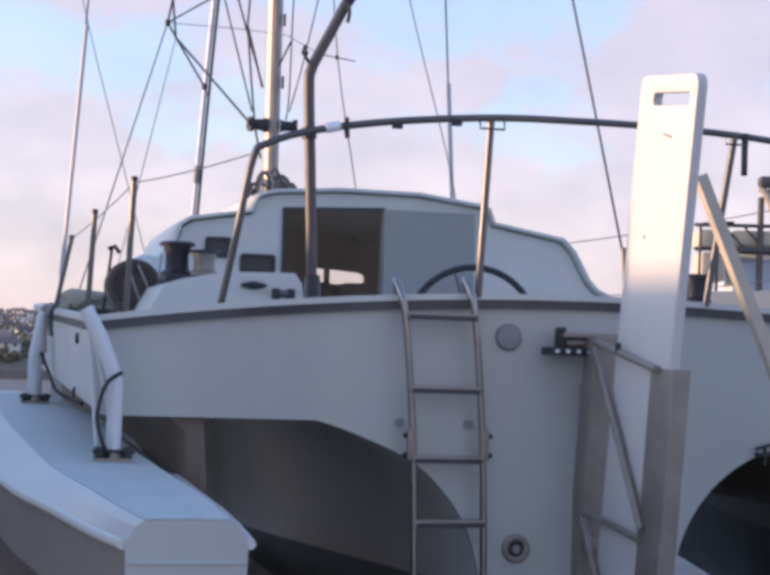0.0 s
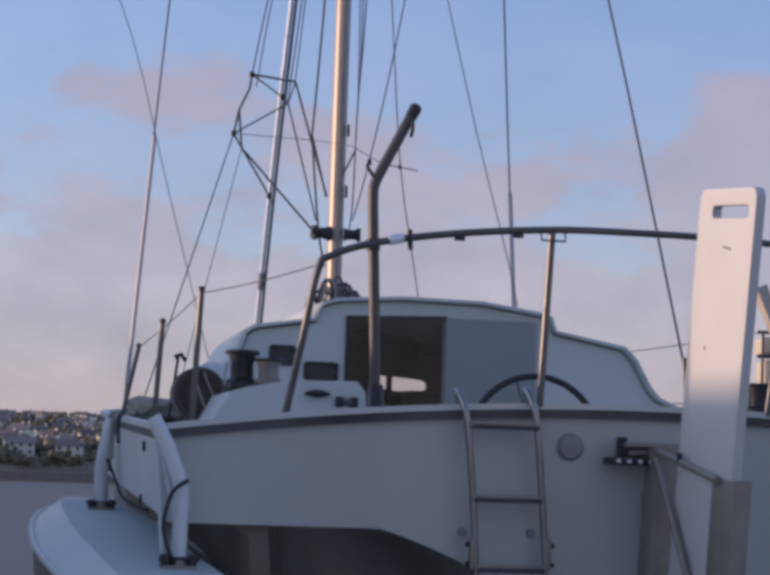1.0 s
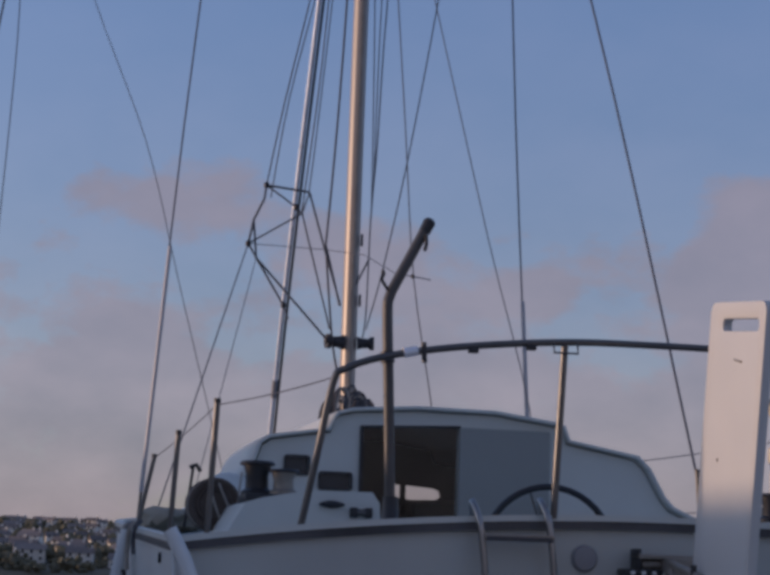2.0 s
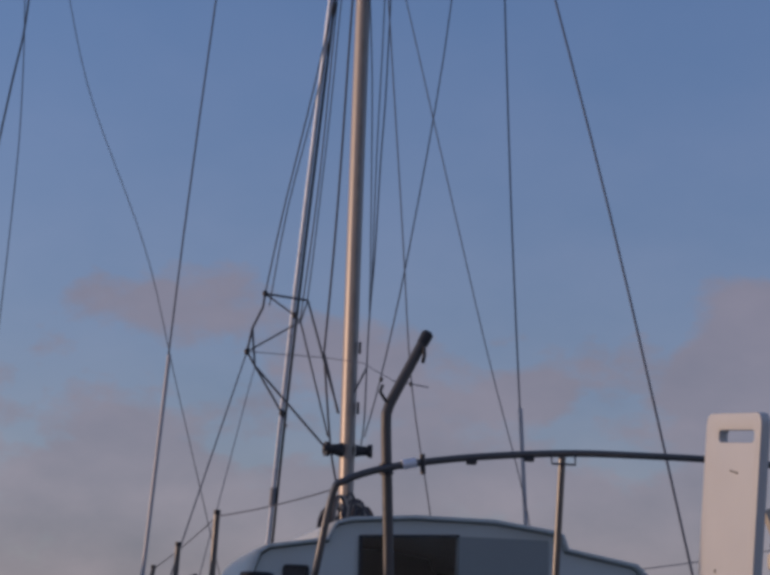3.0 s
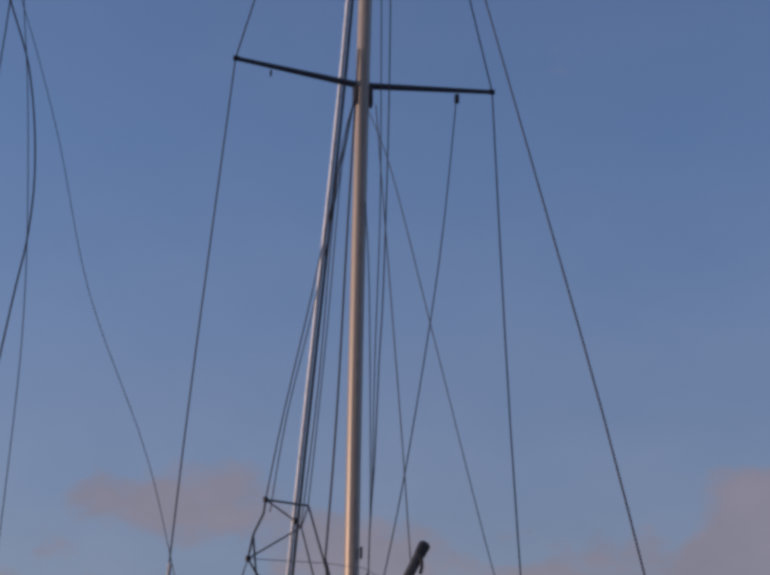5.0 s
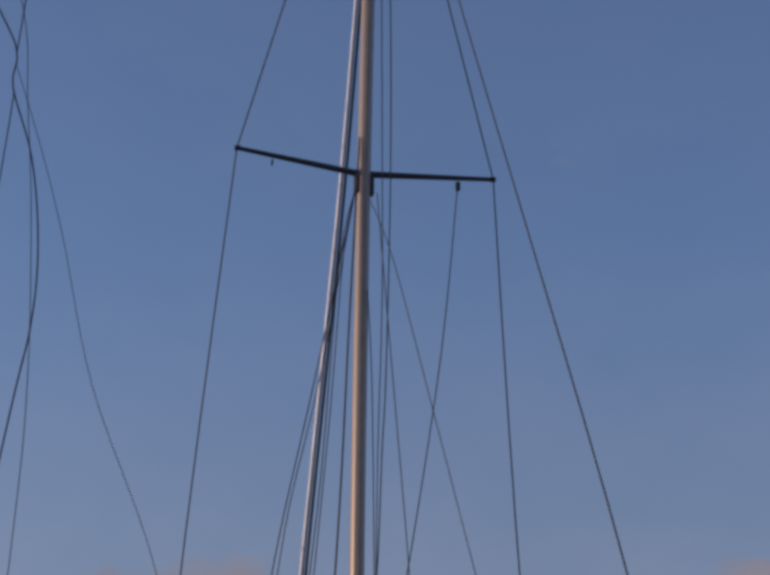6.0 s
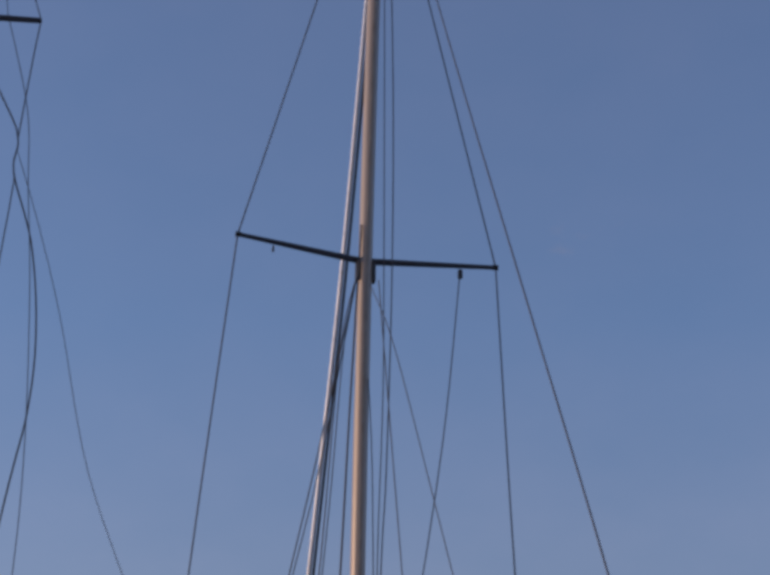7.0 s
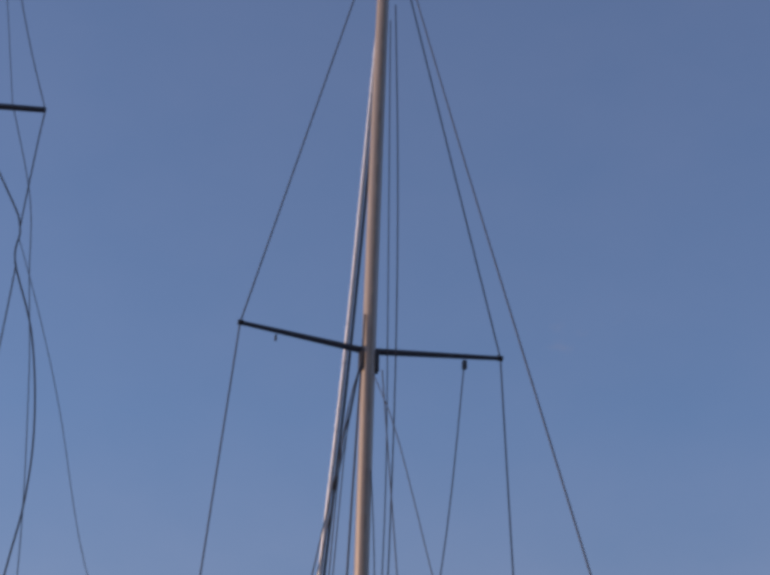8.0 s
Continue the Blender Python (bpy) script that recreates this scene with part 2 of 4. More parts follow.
gl_ = tn.nodes.new("ShaderNodeBsdfGlossy")
gl_.inputs["Roughness"].default_value = 0.12
mx_ = tn.nodes.new("ShaderNodeMixShader")
mx_.inputs["Fac"].default_value = 0.03
tn.links.new(tr_.outputs[0], mx_.inputs[1])
tn.links.new(gl_.outputs[0], mx_.inputs[2])
tn.links.new(mx_.outputs[0], tn.nodes["Material Output"].inputs[0])
QUAY = material("quay_stone", (0.2, 0.185, 0.17), 0.9, vary=0.3, scale=0.6, bump=0.05, bump_scale=2)

# ---- building helpers ----
BOAT = pose(0.83, 6.9, 0, 0, 0, 14.5)
ORIGIN = {}


def thing(name, base, label, category, group="", kind="", m=None):
    ob = new(name)
    ob.empty_display_size = 0.1
    ob.matrix_world = (BOAT if m is None else m) @ Matrix.Translation(base)
    ORIGIN[ob] = Vector(base)
    return tagged(ob, label, category, group, kind)


def part(name, bm, mat, parent, label="", smooth=True, crease=38):
    top = parent
    while top.parent:
        top = top.parent
    bmesh.ops.translate(bm, verts=bm.verts, vec=-ORIGIN.get(top, Vector()))
    bmesh.ops.recalc_face_normals(bm, faces=bm.faces)
    me = bpy.data.meshes.new(name)
    bm.to_mesh(me)
    bm.free()
    for p in me.polygons:
        p.use_smooth = smooth
    if smooth:
        me.set_sharp_from_angle(angle=radians(crease))
    me.materials.append(mat)
    ob = new(name, me)
    ob.parent = parent
    if label:
        tagged(ob, label)
    return ob


def setting(name, bm, mat, label, category, m=None, smooth=False):
    bmesh.ops.recalc_face_normals(bm, faces=bm.faces)
    me = bpy.data.meshes.new(name)
    bm.to_mesh(me)
    bm.free()
    for p in me.polygons:
        p.use_smooth = smooth
    me.materials.append(mat)
    ob = new(name, me)
    if m:
        ob.matrix_world = m
    return tagged(ob, label, category, kind="structure")


def tube(pts, r, seg=10, bm=None, closed=False):
    """A round tube along a line; r is one radius or one for each point."""
    bm = bm or bmesh.new()
    pts = [Vector(p) for p in pts]
    n = len(pts)
    radii = r if isinstance(r, (list, tuple)) else [r] * n
    rings = []
    side = None
    for i, p in enumerate(pts):
        a = pts[i - 1] if (i > 0 or closed) else p
        b = pts[(i + 1) % n] if (i < n - 1 or closed) else p
        d = (b - a).normalized()
        if side is None:
            side = d.orthogonal().normalized()
        side = (side - d * side.dot(d)).normalized()
        up = d.cross(side)
        ring = []
        for k in range(seg):
            w = 2 * math.pi * k / seg
            ring.append(bm.verts.new(p + (side * math.cos(w) + up * math.sin(w)) * radii[i]))
        rings.append(ring)
    for i in range(n if closed else n - 1):
        q, w = rings[i], rings[(i + 1) % n]
        for k in range(seg):
            bm.faces.new((q[k], q[(k + 1) % seg], w[(k + 1) % seg], w[k]))
    if not closed:
        bm.faces.new(rings[0][::-1])
        bm.faces.new(rings[-1])
    return bm


def smooth_line(pts, n=8):
    """Points of a soft curve through pts."""
    pts = [Vector(p) for p in pts]
    out = []
    for i in range(len(pts) - 1):
        p0, p1, p2, p3 = pts[max(i - 1, 0)], pts[i], pts[i + 1], pts[min(i + 2, len(pts) - 1)]
        for k in range(n):
            t = k / n
            out.append(0.5 * ((2 * p1) + (p2 - p0) * t + (2 * p0 - 5 * p1 + 4 * p2 - p3) * t * t + (3 * p1 - p0 - 3 * p2 + p3) * t ** 3))
    out.append(pts[-1])
    return out


def sag(a, b, drop, n=12):
    a, b = Vector(a), Vector(b)
    return [a.lerp(b, i / n) - Vector((0, 0, drop * 4 * (i / n) * (1 - i / n))) for i in range(n + 1)]


def box(lo, hi, bevel=0.0, bm=None, m=None):
    own = bmesh.new()
    bmesh.ops.create_cube(own, size=1)
    lo, hi = Vector(lo), Vector(hi)
    for v in own.verts:
        v.co = Vector([(lo[i] + hi[i]) / 2 + v.co[i] * (hi[i] - lo[i]) for i in range(3)])
    if bevel:
        bmesh.ops.bevel(own, geom=own.edges[:] + own.verts[:], offset=bevel, segments=2, affect="EDGES", profile=0.6)
    if m:
        bmesh.ops.transform(own, matrix=m, verts=own.verts)
    if bm is None:
        return own
    return join(bm, own)


def join(bm, other):
    me = bpy.data.meshes.new("scratch")
    other.to_mesh(me)
    other.free()
    bm.from_mesh(me)
    bpy.data.meshes.remove(me)
    return bm


def loft(rings, bm=None, closed=True, caps=True):
    bm = bm or bmesh.new()
    vs = [[bm.verts.new(p) for p in ring] for ring in rings]
    k = len(rings[0])
    for a, b in zip(vs[:-1], vs[1:]):
        for i in range(k if closed else k - 1):
            bm.faces.new((a[i], a[(i + 1) % k], b[(i + 1) % k], b[i]))
    if caps:
        bm.faces.new(vs[0][::-1])
        bm.faces.new(vs[-1])
    return bm


def lathe(profile, centre, axis=(0, 0, 1), seg=24):
    """A turned body: profile of (radius, along) pairs about an axis through centre."""
    d = Vector(axis).normalized()
    s = d.orthogonal().normalized()
    u = d.cross(s)
    c = Vector(centre)
    rings = []
    for r, h in profile:
        rings.append([c + d * h + (s * math.cos(2 * math.pi * k / seg) + u * math.sin(2 * math.pi * k / seg)) * max(r, 0.0005) for k in range(seg)])
    return loft(rings)


def slab(outline, depth, holes=(), plane="uz", at=0.0, bevel=0.0):
    """A plate cut from an outline (pairs), with holes, given thickness along the third axis from at to at + depth."""
    bm = bmesh.new()

    def place(p, d):
        return (p[0], d, p[1]) if plane == "uz" else ((d, p[0], p[1]) if plane == "vz" else (p[0], p[1], d))
    edges = []
    for loop in (outline, *holes):
        vs = [bm.verts.new(place(p, at)) for p in loop]
        edges += [bm.edges.new((vs[i], vs[(i + 1) % len(vs)])) for i in range(len(vs))]
    bmesh.ops.triangle_fill(bm, use_beauty=True, use_dissolve=False, edges=edges)
    shift = Vector(place((0, 0), depth)) if plane != "none" else Vector()
    res = bmesh.ops.extrude_face_region(bm, geom=bm.faces[:])
    bmesh.ops.translate(bm, verts=[g for g in res["geom"] if isinstance(g, bmesh.types.BMVert)], vec=shift)
    if bevel:
        sharp = [e for e in bm.edges if len(e.link_faces) == 2 and e.calc_face_angle() > 1.2]
        bmesh.ops.bevel(bm, geom=sharp, offset=bevel, segments=2, affect="EDGES", profile=0.6)
    return bm


def rounded(x0, y0, x1, y1, r, n=5):
    out = []
    for cx, cy, a in ((x1 - r, y1 - r, 0), (x0 + r, y1 - r, 90), (x0 + r, y0 + r, 180), (x1 - r, y0 + r, 270)):
        for k in range(n + 1):
            w = radians(a + 90 * k / n)
            out.append((cx + r * math.cos(w), cy + r * math.sin(w)))
    return out


# ---- ground, water and far shore ----
SHORE = 600.0


def terrain(x, y):
    if y < 20:
        return 0.0
    if y < SHORE - 5:
        return -10.0
    rise = min(1.0, (y - SHORE) / 680) if y > SHORE else 0.0
    return -10.0 + 6.5 * min(1, (y - SHORE + 5) / 10) + 33 * rise ** 0.75 * (0.9 + 0.2 * noise.noise((x * 0.004, y * 0.003, 0))) + 2.0 * noise.noise((x * 0.02, y * 0.02, 3))


gb = bmesh.new()
ys = [-600, -200, -60, -10, 0, 10, 15, 19.6, 20, 36, 90, 200, 594, 596, 606] + [615 + 22 * i for i in range(32)] + [1350, 1700, 2600, 4500]
xs = [-3000, -1500, -800] + [-620 + 24 * i for i in range(51)] + [800, 1500, 3000]
grid = [[gb.verts.new((x, y, terrain(x, y))) for x in xs] for y in ys]
for j in range(len(ys) - 1):
    for i in range(len(xs) - 1):
        gb.faces.new((grid[j][i], grid[j][i + 1], grid[j + 1][i + 1], grid[j + 1][i]))
ground = setting("ground", gb, GROUND, "grey gravel hardstanding falling to the harbour and a scrubby hillside", "ground", smooth=True)
ground.data.materials.append(HILL)
for p in ground.data.polygons:
    if p.center.y > 600:
        p.material_index = 1
wb = bmesh.new()
bmesh.ops.create_grid(wb, x_segments=8, y_segments=8, size=1)
for v in wb.verts:
    v.co = Vector((v.co.x * 2800, 310.5 + v.co.y * 290.5, -8.1))
setting("water", wb, WATER, "calm grey harbour water below the hardstanding", "water")
kb = box((-300, 19.2, -9), (300, 20.1, 0.1), 0.03)
setting("kerb", kb, QUAY, "low dark stone edge of the quay above the water", "kerb")
sw = box((-700, 599, -9), (700, 601, -4.6), 0.1)
setting("sea_wall", sw, QUAY, "dark stone sea wall along the far shore", "wall")

# ---- hull ----
ZG, ZB = 1.727, 1.372


def half_beam(v):
    return 1.98 * (1 - (max(v - 3, 0) / 8.5) ** 2.2)


def sheer(v):
    return ZG + 0.035 * v


def deck_z(u, v):
    w = half_beam(v)
    return sheer(v) + 0.145 * min(1, w / 1.5) * (1 - min(1, (u / w) ** 2))


SECTION = [(-1.105, 1.368), (-0.968, 1.325), (-0.749, 1.231), (-0.607, 1.12), (-0.50, 0.97), (-0.437, 0.782), (-0.40, 0.55), (-0.33, 0.25), (-0.18, 0.06)]

BILGE = [(p.x, p.z) for p in smooth_line([(u, 0, z) for u, z in SECTION], 4)]


def hull_ring(v):
    w = half_beam(v)
    k = w / 1.98
    up = 0.035 * v
    keel = 0.02 + 0.9 * max(0, (v - 7) / 4.2) ** 2
    left = [(-w, sheer(v)), (-w + 0.005, sheer(v) - 0.12), (-w + 0.02, ZB + up + 0.03), (-w + 0.06 * k, ZB + up)]
    left += [(u * k, max(z + up * min(1, z), keel)) for u, z in BILGE]
    left.append((0, keel))
    right = [(-u - 0.05 * math.sin(math.pi * min(1, max(0, (-u / k - 0.1) / 0.9))) ** 0.5, z) for u, z in left[-2::-1]]
    return [(u, v, z) for u, z in left + right]


trimaran = thing("trimaran", (0, 4, 0), "white trimaran hauled out ashore, black bottom paint under its wings", "boat")
rings = [hull_ring(v) for v in [0, 0.6, 1.2, 2, 3, 4, 5, 6, 7, 8, 9, 10, 10.6, 11.1, 11.4]]
hb = loft(rings, closed=False, caps=False)
part("hull", hb, HULL_PAINT, trimaran, "white hull with black bottom paint")
# transom plate with the crowned top
top_edge = [(1.98 - 3.96 * i / 24, deck_z(1.98 - 3.96 * i / 24, 0)) for i in range(1, 24)]
tr = slab([(p[0], p[2]) for p in hull_ring(0)] + top_edge, 0.03, plane="uz", at=0.0)
transom = part("transom", tr, GELCOAT, trimaran, smooth=False)

# deck with the cockpit and cabin left open
db = bmesh.new()
dv = [0.02, 0.35, 1.0, 2.0, 3.0, 3.4, 4.2, 5.0, 5.8, 6.4, 7.2, 8, 9, 10, 10.8, 11.35]
du = [-1, -0.9, -0.75, -0.62, -0.48, -0.3, -0.15, 0, 0.15, 0.3, 0.48, 0.62, 0.75, 0.9, 1]
dg = [[db.verts.new((half_beam(v) * k, v, deck_z(half_beam(v) * k, v) - 0.06)) for k in du] for v in dv]
for j in range(len(dv) - 1):
    for i in range(len(du) - 1):
        if 0.34 < dv[j] < 6.3 and abs(du[i] + du[i + 1]) / 2 < 0.48:
            continue
        db.faces.new((dg[j][i], dg[j][i + 1], dg[j + 1][i + 1], dg[j + 1][i]))
part("deck", db, DECK_GREY, trimaran)
sole = box((-1.0, 0.35, 1.38), (1.0, 6.4, 1.42))
for s_ in (-1, 1):
    box((s_ * 0.95 - 0.02, 0.35, 1.4), (s_ * 0.95 + 0.02, 3.4, 1.84), bm=sole)
box((-0.95, 0.33, 1.4), (0.95, 0.36, 1.82), bm=sole)
part("cockpit_well", sole, DECK_GREY, trimaran, smooth=False)

# rubbing strake and its white cap round the gunwale
for nm, mat_, dz0, dz1, out in (("rubbing_strake", STRAKE, -0.043, -0.01, 0.022), ("gunwale_cap", CABIN_WHITE, -0.01, 0.014, 0.03)):
    line = []
    for i in range(21):
        v = 11.2 * (1 - i / 20)
        line.append((-half_beam(v) - out + 0.02, v, sheer(v)))
    line += [(-1.98 + 3.96 * i / 24, -out, deck_z(-1.98 + 3.96 * i / 24, 0)) for i in range(0, 25)]
    for i in range(21):
        v = 11.2 * i / 20
        line.append((half_beam(v) + out - 0.02, v, sheer(v)))
    rr = []
    for (a, b, c) in line:
        inx, iny = (0, 0.05) if b < 0 else ((0.05 if a < 0 else -0.05), 0)
        rr.append([(a, b, c + dz0), (a, b, c + dz1), (a + inx, b + iny, c + dz1), (a + inx, b + iny, c + dz0)])
    part(nm, loft(rr), mat_, trimaran, smooth=False)

# ---- cabin ----
ROOF_LINE = [(-1.62, 1.86), (-1.53, 1.98), (-1.335, 2.07), (-1.232, 2.25), (-1.195, 2.362), (-1.14, 2.398), (-0.787, 2.455), (-0.754, 2.533), (-0.73, 2.556), (-0.645, 2.578), (-0.26, 2.606), (0.23, 2.602), (0.612, 2.552), (0.664, 2.534), (0.697, 2.45), (1.14, 2.372), (1.215, 2.3), (1.312, 2.13), (1.37, 2.07), (1.54, 1.995), (1.63, 1.86)]


def cabin_ring(v, inset=0.0):
    k = half_beam(v) / 1.98 if v > 3 else 1.0
    up = 0.012 * (v - 3.4)
    return [(u * k * (1 - inset), v, z + up - inset * 0.6) for u, z in ROOF_LINE]


cabin = part("cabin_roof", loft([cabin_ring(3.355), cabin_ring(4), cabin_ring(5), cabin_ring(6), cabin_ring(6.45)], closed=False, caps=False), CABIN_WHITE, trimaran)
sol = cabin.modifiers.new("thickness", "SOLIDIFY")
sol.thickness, sol.offset = 0.022, 0
door_hole = [(-0.575, 1.6), (0.01, 1.6), (0.01, 2.498), (-0.575, 2.474)]
win_a = rounded(-1.033, 2.19, -0.904, 2.281, 0.012, 3)
win_b = rounded(-0.825, 2.11, -0.646, 2.192, 0.012, 3)
face = [(u * 0.985, z - 0.02) for u, z in ROOF_LINE] + [(1.2, 1.5), (-1.2, 1.5)]
part("bulkhead", slab(face, 0.05, holes=(door_hole, win_a, win_b), at=3.4), CABIN_WHITE, trimaran, smooth=False)
front = [(p[0], p[2]) for p in cabin_ring(6.42, -0.006)] + [(1.1, 1.5), (-1.1, 1.5)]
fw1 = [(0.26, 2.2), (0.335, 2.195), (0.335, 2.298), (0.26, 2.305)]
fw2 = [(0.375, 2.192), (0.4, 2.185), (0.62, 2.19), (0.655, 2.215), (0.645, 2.262), (0.6, 2.28), (0.385, 2.297), (0.375, 2.29)]
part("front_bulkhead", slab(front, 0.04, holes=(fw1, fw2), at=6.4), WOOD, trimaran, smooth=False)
door = part("sliding_door", slab(rounded(0.012, 1.6, 0.575, 2.5, 0.01, 2), 0.025, at=3.365), GREY_PANEL, trimaran, "grey sliding companionway door, pushed open", smooth=False)
for nm, hole in (("window_frame", win_a), ("window_frame", win_b)):
    x0, x1 = min(p[0] for p in hole), max(p[0] for p in hole)
    z0, z1 = min(p[1] for p in hole), max(p[1] for p in hole)
    fr = part(nm, slab(rounded(x0 - 0.014, z0 - 0.014, x1 + 0.014, z1 + 0.014, 0.02, 3), 0.014, holes=(hole,), at=3.386), BLACK, trimaran, smooth=False)
    part("pane", slab(rounded(x0, z0, x1, z1, 0.01, 3), 0.006, at=3.41), SMOKED, fr, smooth=False)
# black frame of the doorway
part("door_frame", slab([(-0.594, 1.6), (-0.594, 2.486), (0.02, 2.512), (0.02, 2.499), (-0.575, 2.474), (-0.575, 1.6)], 0.02, at=3.382), BLACK, trimaran, smooth=False)
part("smoked_pane", slab([(-0.575, 1.6), (0.01, 1.6), (0.01, 2.497), (-0.575, 2.473)], 0.006, at=3.404), TINTED, trimaran, "tinted acrylic pane in the companionway", smooth=False)
# inside the cabin: lining, dash and a rounded seat blackened as a silhouette
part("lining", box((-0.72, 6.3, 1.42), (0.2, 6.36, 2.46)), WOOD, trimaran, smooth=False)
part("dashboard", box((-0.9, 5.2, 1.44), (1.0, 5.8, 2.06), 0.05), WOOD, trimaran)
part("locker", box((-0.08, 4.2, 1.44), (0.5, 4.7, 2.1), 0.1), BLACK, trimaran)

# ---- cockpit coaming, winches ----
coaming_profile = [(-1.6, 1.76), (-1.545, 1.86), (-1.5, 1.94), (-1.42, 1.965), (-1.208, 2.006), (-0.88, 2.012), (-0.842, 1.96), (-0.83, 1.8), (-0.83, 1.5), (-1.6, 1.5)]
coaming = part("coaming", loft([[(u, v, z) for u, z in coaming_profile] for v in (1.6, 1.64, 2.2, 3.38)]), CABIN_WHITE, trimaran, "white moulded cockpit coaming", smooth=False)


def winch(base, r, h, mat_, label):
    w = thing("winch", base, label, "winch", "cockpit winches")
    part("drum", lathe([(0, 0), (r * 1.12, 0), (r * 1.12, h * 0.14), (r * 0.82, h * 0.24), (r * 0.78, h * 0.6), (r * 0.95, h * 0.82), (r * 0.95, h * 0.88), (0, h * 0.88)], base), mat_, w)
    part("self_tailer", lathe([(0, h * 0.88), (r * 1.22, h * 0.88), (r * 1.25, h * 0.94), (r * 1.1, h), (0, h)], base), BLACK, w)
    return w


winch((-1.42, 1.8, 1.975), 0.07, 0.175, BLACK, "black self-tailing winch on the cockpit coaming")
winch((-1.30, 1.72, 1.985), 0.062, 0.125, GALV, "dull grey sheet winch on the cockpit coaming")
winch((1.305, 1.8, 1.945), 0.068, 0.155, BLACK, "black sheet winch on the starboard coaming")
part("winch_pad", box((1.19, 1.66, 1.72), (1.42, 1.94, 1.945), 0.02), CABIN_WHITE, trimaran)
part("winch_plate", box((-1.5, 1.61, 1.94), (-1.2, 1.9, 1.985), 0.01), BLACK, coaming, "black plate under the winches")
cleat = thing("cleat", (-1.08, 1.58, 1.93), "black horn cleat on the coaming face", "cleat")
part("horn", loft([[(-1.14 + 0.12 * i / 6, 1.585 + 0.02 * math.cos(a), 1.945 + 0.013 * (0.5 + math.sin(math.pi * i / 6)) * math.sin(a)) for a in [2 * math.pi * k / 8 for k in range(8)]] for i in range(7)]), BLACK, cleat)
fair = thing("fairlead", (-0.93, 1.58, 1.88), "black fairlead block on the coaming face", "fairlead")
part("cheek", box((-0.99, 1.57, 1.885), (-0.955, 1.62, 1.935), 0.008), BLACK, fair)
part("cheek", box((-0.915, 1.57, 1.885), (-0.88, 1.62, 1.935), 0.008), BLACK, fair)
part("sheave", lathe([(0, -0.02), (0.022, -0.02), (0.016, 0), (0.022, 0.02), (0, 0.02)], (-0.935, 1.59, 1.91), (1, 0, 0)), STEEL, fair)

# ---- steering wheel ----
wheel = thing("steering_wheel", (0, 1.5, 1.42), "black-rimmed steel steering wheel on a pedestal in the cockpit", "wheel")
wc = Vector((-0.01, 1.5, 1.735))
part("rim", tube([wc + Vector((0.335 * math.cos(2 * math.pi * k / 40), 0, 0.335 * math.sin(2 * math.pi * k / 40))) for k in range(40)], 0.017, closed=True), BLACK, wheel)
for k in range(5):
    a = radians(18 + 72 * k + 90)
    part("spoke", tube([wc, wc + Vector((0.33 * math.cos(a), 0, 0.33 * math.sin(a)))], 0.006, 8), STEEL, wheel)
part("hub", lathe([(0, -0.04), (0.04, -0.04), (0.045, 0.02), (0, 0.03)], wc, (0, -1, 0)), STEEL, wheel)
part("pedestal", lathe([(0, 0), (0.1, 0), (0.08, 0.04), (0.06, 0.3), (0.05, 0.4), (0, 0.4)], (-0.01, 1.6, 1.42)), CABIN_WHITE, wheel)

# ---- pushpit rail, davit, stanchions ----
pushpit = thing("pushpit_rail", (0, -0.02, 1.85), "stainless steel pushpit rail round the stern", "rail")
rail_pts = [(-1.495, 0.02, 1.76), (-1.44, -0.02, 2.08), (-1.39, -0.04, 2.36), (-1.345, -0.05, 2.415), (-1.174, -0.05, 2.475), (-0.856, -0.05, 2.531), (-0.448, -0.05, 2.571), (-0.1, -0.05, 2.58), (0.3, -0.05, 2.578), (0.75, -0.05, 2.553), (1.2, -0.04, 2.49), (1.38, -0.03, 2.42), (1.43, 0, 2.3), (1.5, 0.02, 1.8)]
part("top_rail", tube(smooth_line(rail_pts, 6), 0.0145, 12), STEEL, pushpit)
for u0, u1, z1 in ((-0.474, -0.447, 2.56), (0.50, 0.6, 2.56)):
    post = part("post", tube([(u0, -0.02, deck_z(u0, 0)), (u1, -0.05, z1)], 0.0145, 12), STEEL, pushpit)
    part("bracket", tube([(u1 - 0.05, -0.06, z1 + 0.015), (u1 - 0.05, -0.07, z1 - 0.035), (u1 + 0.05, -0.07, z1 - 0.035), (u1 + 0.05, -0.06, z1 + 0.015)], 0.005, 6), STEEL, post)
for u_, z_ in ((-0.83, 2.517), (-0.59, 2.542)):
    part("rail_clip", box((u_ - 0.02, -0.07, z_ - 0.012), (u_ + 0.02, -0.04, z_ + 0.01), 0.004), BLACK, pushpit)
part("strap", box((0.63, -0.07, 2.4), (0.652, -0.05, 2.57), 0.004), BLACK, pushpit, "black strap hanging from the rail")
part("clamp", tube([(-1.115, -0.055, 2.489), (-1.06, -0.055, 2.502)], 0.0205, 12), FURLER, pushpit, "bright clamp sleeve")
part("clamp", tube([(-1.03, -0.06, 2.455), (-1.035, -0.06, 2.535)], 0.011, 8), BLACK, pushpit, "black clamp")
davit = thing("davit", (-1.116, 0.1, 1.84), "grey bent steel davit standing on the stern deck", "davit")
